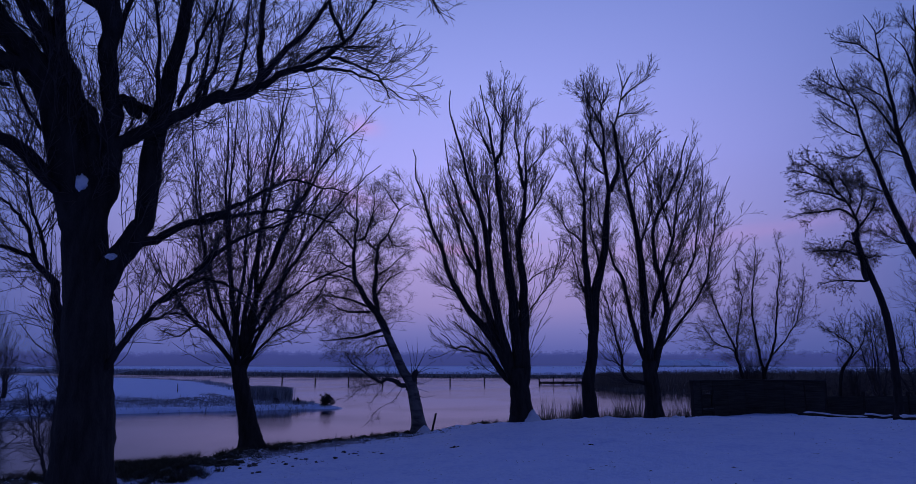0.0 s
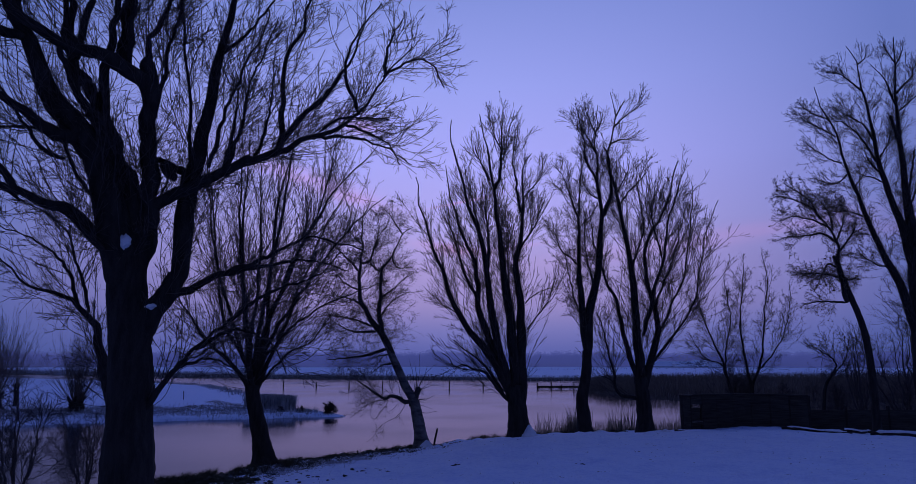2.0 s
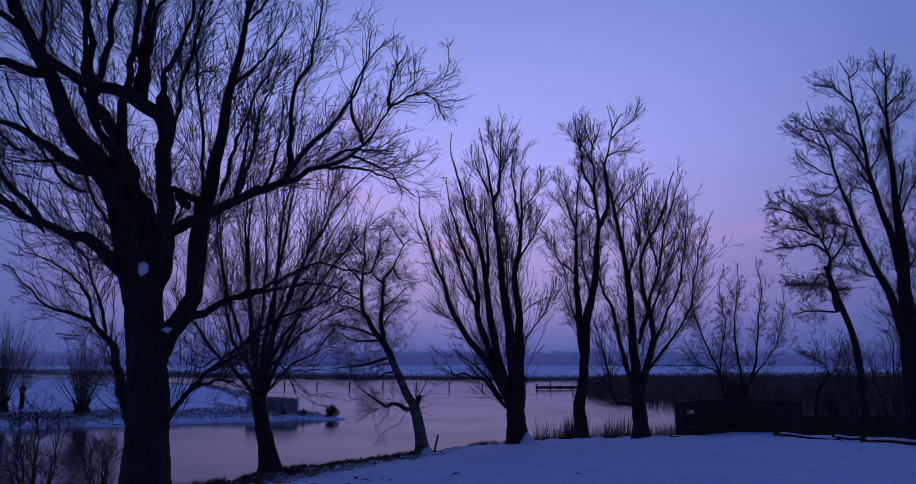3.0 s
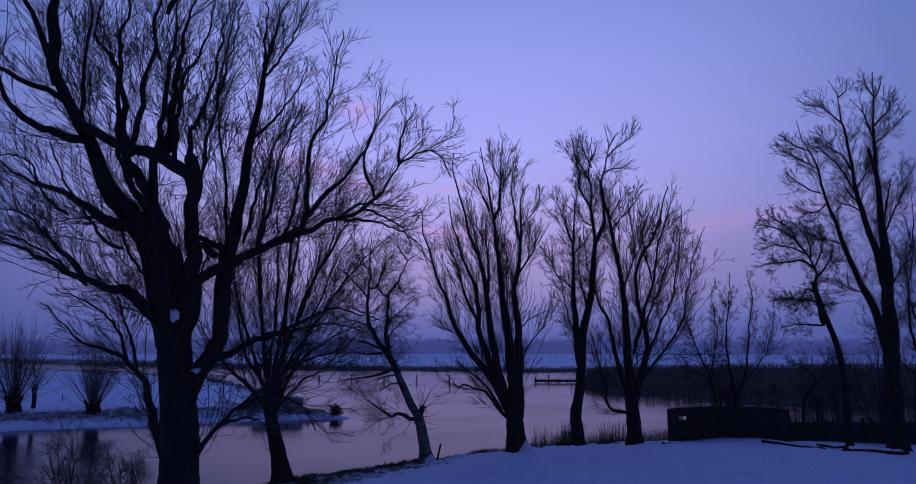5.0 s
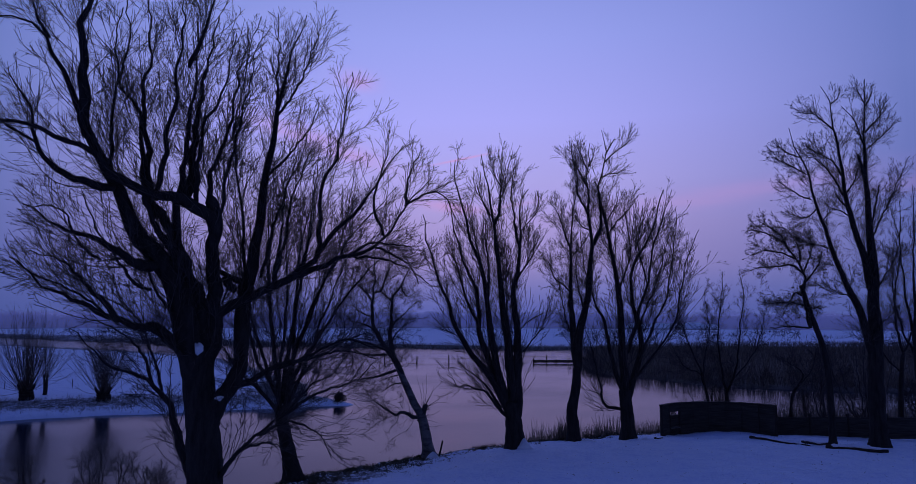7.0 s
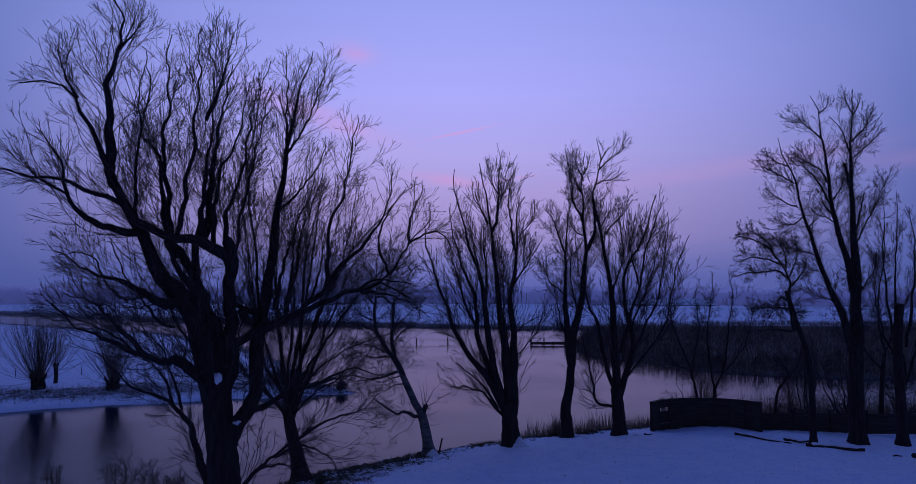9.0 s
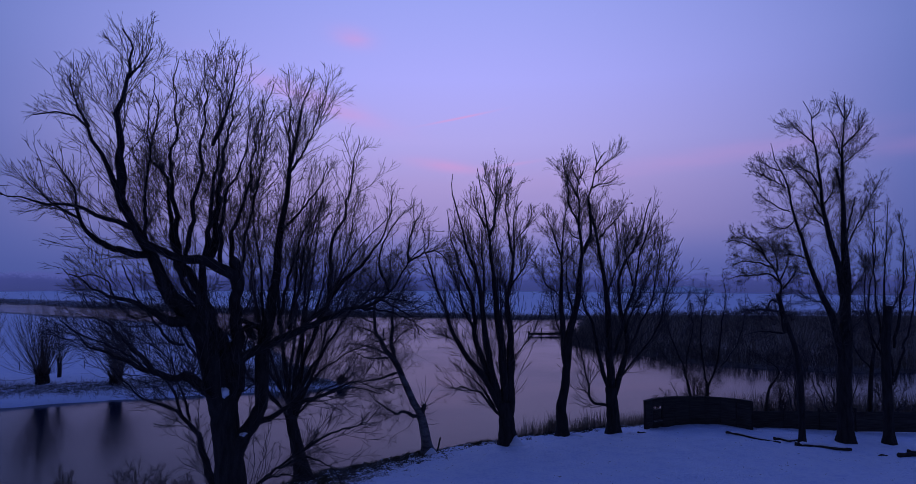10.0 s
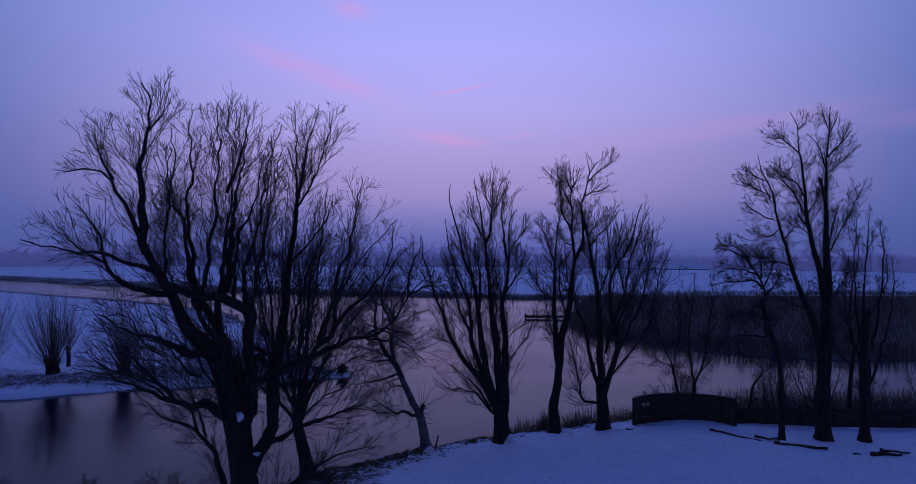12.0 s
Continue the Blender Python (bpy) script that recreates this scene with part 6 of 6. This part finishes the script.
t = Tree("young_tree", (25.60, 34.50, 0.30), "thin bare young tree behind the low fence", "tree", 20, BARK, flare=0.3, kink=0.003, taper=1.3)
t.trunk(0.16, 0.1, (-0.68, 0.00, -0.30), (-0.53, 0.00, 2.39), (-0.30, 0.00, 4.23))
t.limb(0.085, 0.012, (-0.37, 0.00, 3.64), (-0.30, 0.00, 4.23), (-0.50, 0.10, 7.18), (0.19, 0.30, 10.52), (-0.13, 0.40, 12.76))
t.limb(0.068, 0.012, (-0.37, 0.00, 3.64), (-0.38, 0.00, 3.86), (0.56, -0.30, 6.48), (1.55, -0.50, 9.07), (1.12, -0.60, 11.26))
t.limb(0.051, 0.012, (-0.45, 0.00, 3.13), (-1.27, 0.40, 4.54), (-1.28, 0.70, 7.13))
t.crown(20, 220, 1000, 2600, size=1.6, angle=34, lift=0.06, wander=0.14, fine=0.0050, stout=0.006)

t = Tree("bank_tree", (14.40, 35.00, 0.10), "small bare many-stemmed tree behind the screen", "tree", 22, BARK, flare=0.3, kink=0.003, taper=1.3)
t.trunk(0.1, 0.08, (0.16, 0.00, -0.30), (-0.14, 0.00, 1.71), (-0.29, 0.00, 2.45))
t.limb(0.07, 0.012, (-0.17, 0.00, 1.86), (-0.29, 0.00, 2.45), (-0.62, -0.10, 3.58), (-1.14, -0.20, 4.70), (-1.70, -0.20, 6.55), (-1.52, -0.20, 8.04))
t.limb(0.06, 0.012, (-0.17, 0.00, 1.86), (-0.25, 0.00, 2.26), (-0.23, 0.30, 3.89), (0.21, 0.50, 5.75), (0.05, 0.60, 8.00))
t.limb(0.05, 0.012, (-0.17, 0.00, 1.86), (-0.51, 0.00, 3.19), (-1.36, 0.30, 3.70), (-2.09, 0.40, 4.99))
t.crown(80, 360, 1500, 3200, size=1.2, angle=42, lift=0.03, wander=0.13, fine=0.0042, stem=1.7, stout=0.0046, spread=0.4)

t = Tree("bank_tree", (15.50, 35.30, 0.10), "small bare many-stemmed tree behind the screen", "tree", 23, BARK, flare=0.3, kink=0.003, taper=1.3)
t.trunk(0.13, 0.1, (-0.16, 0.00, -0.30), (-0.08, 0.00, 1.65), (-0.08, 0.00, 2.40))
t.limb(0.08, 0.012, (-0.08, 0.00, 1.80), (-0.08, 0.00, 2.21), (-0.31, 0.00, 3.52), (-0.50, -0.10, 5.41), (-0.28, -0.20, 7.29), (-0.02, -0.20, 9.16))
t.limb(0.08, 0.012, (-0.08, 0.00, 1.80), (-0.01, 0.00, 2.21), (0.41, -0.30, 3.57), (0.63, -0.50, 5.46), (0.89, -0.60, 7.69), (0.70, -0.60, 9.18))
t.limb(0.05, 0.012, (-0.08, 0.00, 1.80), (0.18, -0.10, 2.79), (1.58, 0.20, 4.25), (2.41, 0.40, 6.12), (2.64, 0.50, 7.63))
t.crown(80, 360, 1500, 3200, size=1.2, angle=42, lift=0.03, wander=0.13, fine=0.0042, stem=1.7, stout=0.0046, spread=0.4)

t = Tree("bent_tree", (19.10, 34.00, 0.20), "small crooked bare tree bent over the water", "tree", 24, BARK, flare=0.3, kink=0.003, taper=1.3)
t.trunk(0.09, 0.07, (-0.78, 0.00, -0.30), (-0.49, 0.00, 2.01), (-0.05, 0.00, 2.74))
t.limb(0.07, 0.012, (-0.36, 0.00, 2.22), (-0.05, 0.00, 2.74), (0.05, -0.20, 3.32), (-0.77, -0.40, 3.89), (-1.54, -0.50, 4.26))
t.limb(0.05, 0.012, (-0.36, 0.00, 2.22), (-0.05, 0.00, 2.74), (0.78, 0.20, 3.44), (1.24, 0.40, 4.69))
t.crown(10, 130, 475, 1120, size=1.2, angle=45, lift=0.02, wander=0.2, fine=0.0045)



# ---- pollards on the spit ----
def pollard(x, y, tall, r, shoots, length, seed, label="pollard willow with straight bare shoots on the snowy spit"):
    t = Tree("pollard_willow", (x, y, height_at(x, y) - 0.1), label, "tree", seed, group="pollards on the spit", flare=0.3)
    t.trunk(r, r * 1.15, (0, 0, -0.2), (0.05, 0, tall * 0.5), (0, 0, tall))
    rng = t.rng
    head = []
    for i in range(5):
        a = 1.26 * i + rng.uniform(-0.3, 0.3)
        c, s = math.cos(a) * r, math.sin(a) * r
        t.limb(r * 0.5, r * 0.2, (c * 0.3, s * 0.3, tall * 0.8), (c * 0.9, s * 0.9, tall + 0.15), (c * 1.4, s * 1.4, tall + 0.5))
    n = shoots
    a, e = rng.uniform(0, 6.283, n), np.abs(rng.normal(0, 0.5, n))
    way = np.stack([np.cos(a) * np.sin(e), np.sin(a) * np.sin(e), np.cos(e)], 1)
    start = way * [r, r, 0.15] * 1.4 + [0, 0, tall]
    L = length * rng.uniform(0.45, 1.0, n)
    P = grow(rng, start, way, L, 10, 0.05, 0.075)
    R = (0.0032 * L)[:, None] * (1 - np.linspace(0, 0.8, 10))
    B, S = sprout(rng, P, R, n * 5, 0.2, 24, length * 0.28, 3, 0.06, 0.03, 0.006, 0.005)
    V, F = tubes(P, R, 4)
    V2, F2 = tubes(B, S, 3)
    tagged(mesh_object("crown", np.vstack([V, V2]), np.vstack([F, F2 + len(V)]), POLLARD, t.root), kind="stuff")


pollard(-33.9, 49.9, 0.75, 0.42, 190, 6.6, 31)
pollard(-28.3, 50.8, 0.6, 0.42, 190, 5.6, 32)
pollard(-39.3, 49.4, 0.75, 0.4, 180, 6.6, 33)
pollard(-34.6, 53.6, 1.3, 0.15, 70, 4.2, 34, "slender young pollard on the snowy spit")
pollard(-46, 52, 1.0, 0.34, 200, 6.4, 35)


def shrub(name, x, y, stems, tall, seed, label, twigs=900, mat=None, lean=0.45, fine=0.004):
    t = Tree(name, (x, y, height_at(x, y) - 0.1), label, "bush", seed, mat or TWIG)
    for i in range(stems):
        a, e = t.rng.uniform(0, 6.283), abs(t.rng.normal(0, lean))
        L = tall * t.rng.uniform(0.6, 1.0)
        d = (math.cos(a) * math.sin(e), math.sin(a) * math.sin(e), math.cos(e))
        t.limb(0.012 * tall, 0.006, (d[0] * 0.1, d[1] * 0.1, 0), tuple(L * 0.5 * c for c in d), (L * d[0] * 0.85, L * d[1] * 0.85, L * d[2] * 1.05))
    t.crown(stems, twigs // 6, twigs, int(twigs * 1.5), size=tall * 0.45, angle=38, lift=0.03, wander=0.18, first=0.2, fine=fine, stem=1.3)


shrub("shrub", -10.0, 53.7, 44, 1.0, 41, "small rounded bush at the tip of the spit", 1500, lean=0.95, fine=0.010)
shrub("shrub", -12.3, 54.0, 26, 0.6, 46, "low bush among the grass of the spit", 900, lean=1.0, fine=0.01)
shrub("shrub", -13.8, 53.6, 20, 0.5, 47, "low bush among the grass of the spit", 700, lean=1.0, fine=0.01)
shrub("shrub", -10.4, 15.2, 7, 3.3, 42, "tangled bare bush on the near bank", 700)
shrub("shrub", -13.2, 16.4, 7, 2.5, 43, "tangled bare bush on the near bank", 800)
shrub("shrub", -9.4, 16.6, 6, 2.7, 44, "thin bare bush on the near bank", 600)
shrub("shrub", -15.5, 15.0, 8, 3.0, 45, "tangled bare bush on the near bank", 900)
sallows = ((29.5, 70.5, 4.4), (32, 67.8, 4.2), (35.5, 68.5, 4.6), (40, 67.5, 3.8), (44.5, 68, 4.4),
           (49, 67, 4.0), (54, 66, 5.0), (59, 67, 4.4), (64, 66, 4.8), (31, 76, 3.2), (47, 78, 3.6))
for i, (x, y, tall) in enumerate(sallows):
    shrub("shrub", x, y, 10, 0.5 * tall, 50 + i, "low dark bare sallow bush in the reed bed", 320, lean=0.7, fine=0.007)
shrub("shrub", 14.9, 36.0, 14, 3.2, 67, "dense dark thicket behind the timber screen", 1100, lean=0.5)
shrub("shrub", 12.6, 36.0, 9, 2.0, 68, "low dense thicket behind the timber screen", 600, lean=0.5)
shrub("shrub", 20.6, 36.4, 10, 3.0, 69, "dense dark thicket behind the low fence", 800, lean=0.5)
shrub("shrub", 24.5, 36.8, 9, 2.6, 70, "dense dark thicket behind the low fence", 600, lean=0.5)
shrub("shrub", 20.0, 33.2, 6, 5.6, 73, "tall thin bare bush between the big tree and the fence", 500, lean=0.34, fine=0.0038)
shrub("shrub", 22.6, 33.8, 7, 5.8, 74, "tall thin bare bush behind the low fence", 650, lean=0.34, fine=0.0038)
shrub("shrub", 30.5, 35.0, 9, 3.6, 66, "bare bush behind the low fence", 700)
shrub("shrub", 27.6, 36.6, 12, 3.2, 71, "dense dark thicket behind the low fence", 600, lean=0.6, fine=0.008)
shrub("shrub", 34.0, 37.5, 12, 3.4, 72, "dense dark thicket behind the low fence", 600, lean=0.6, fine=0.008)
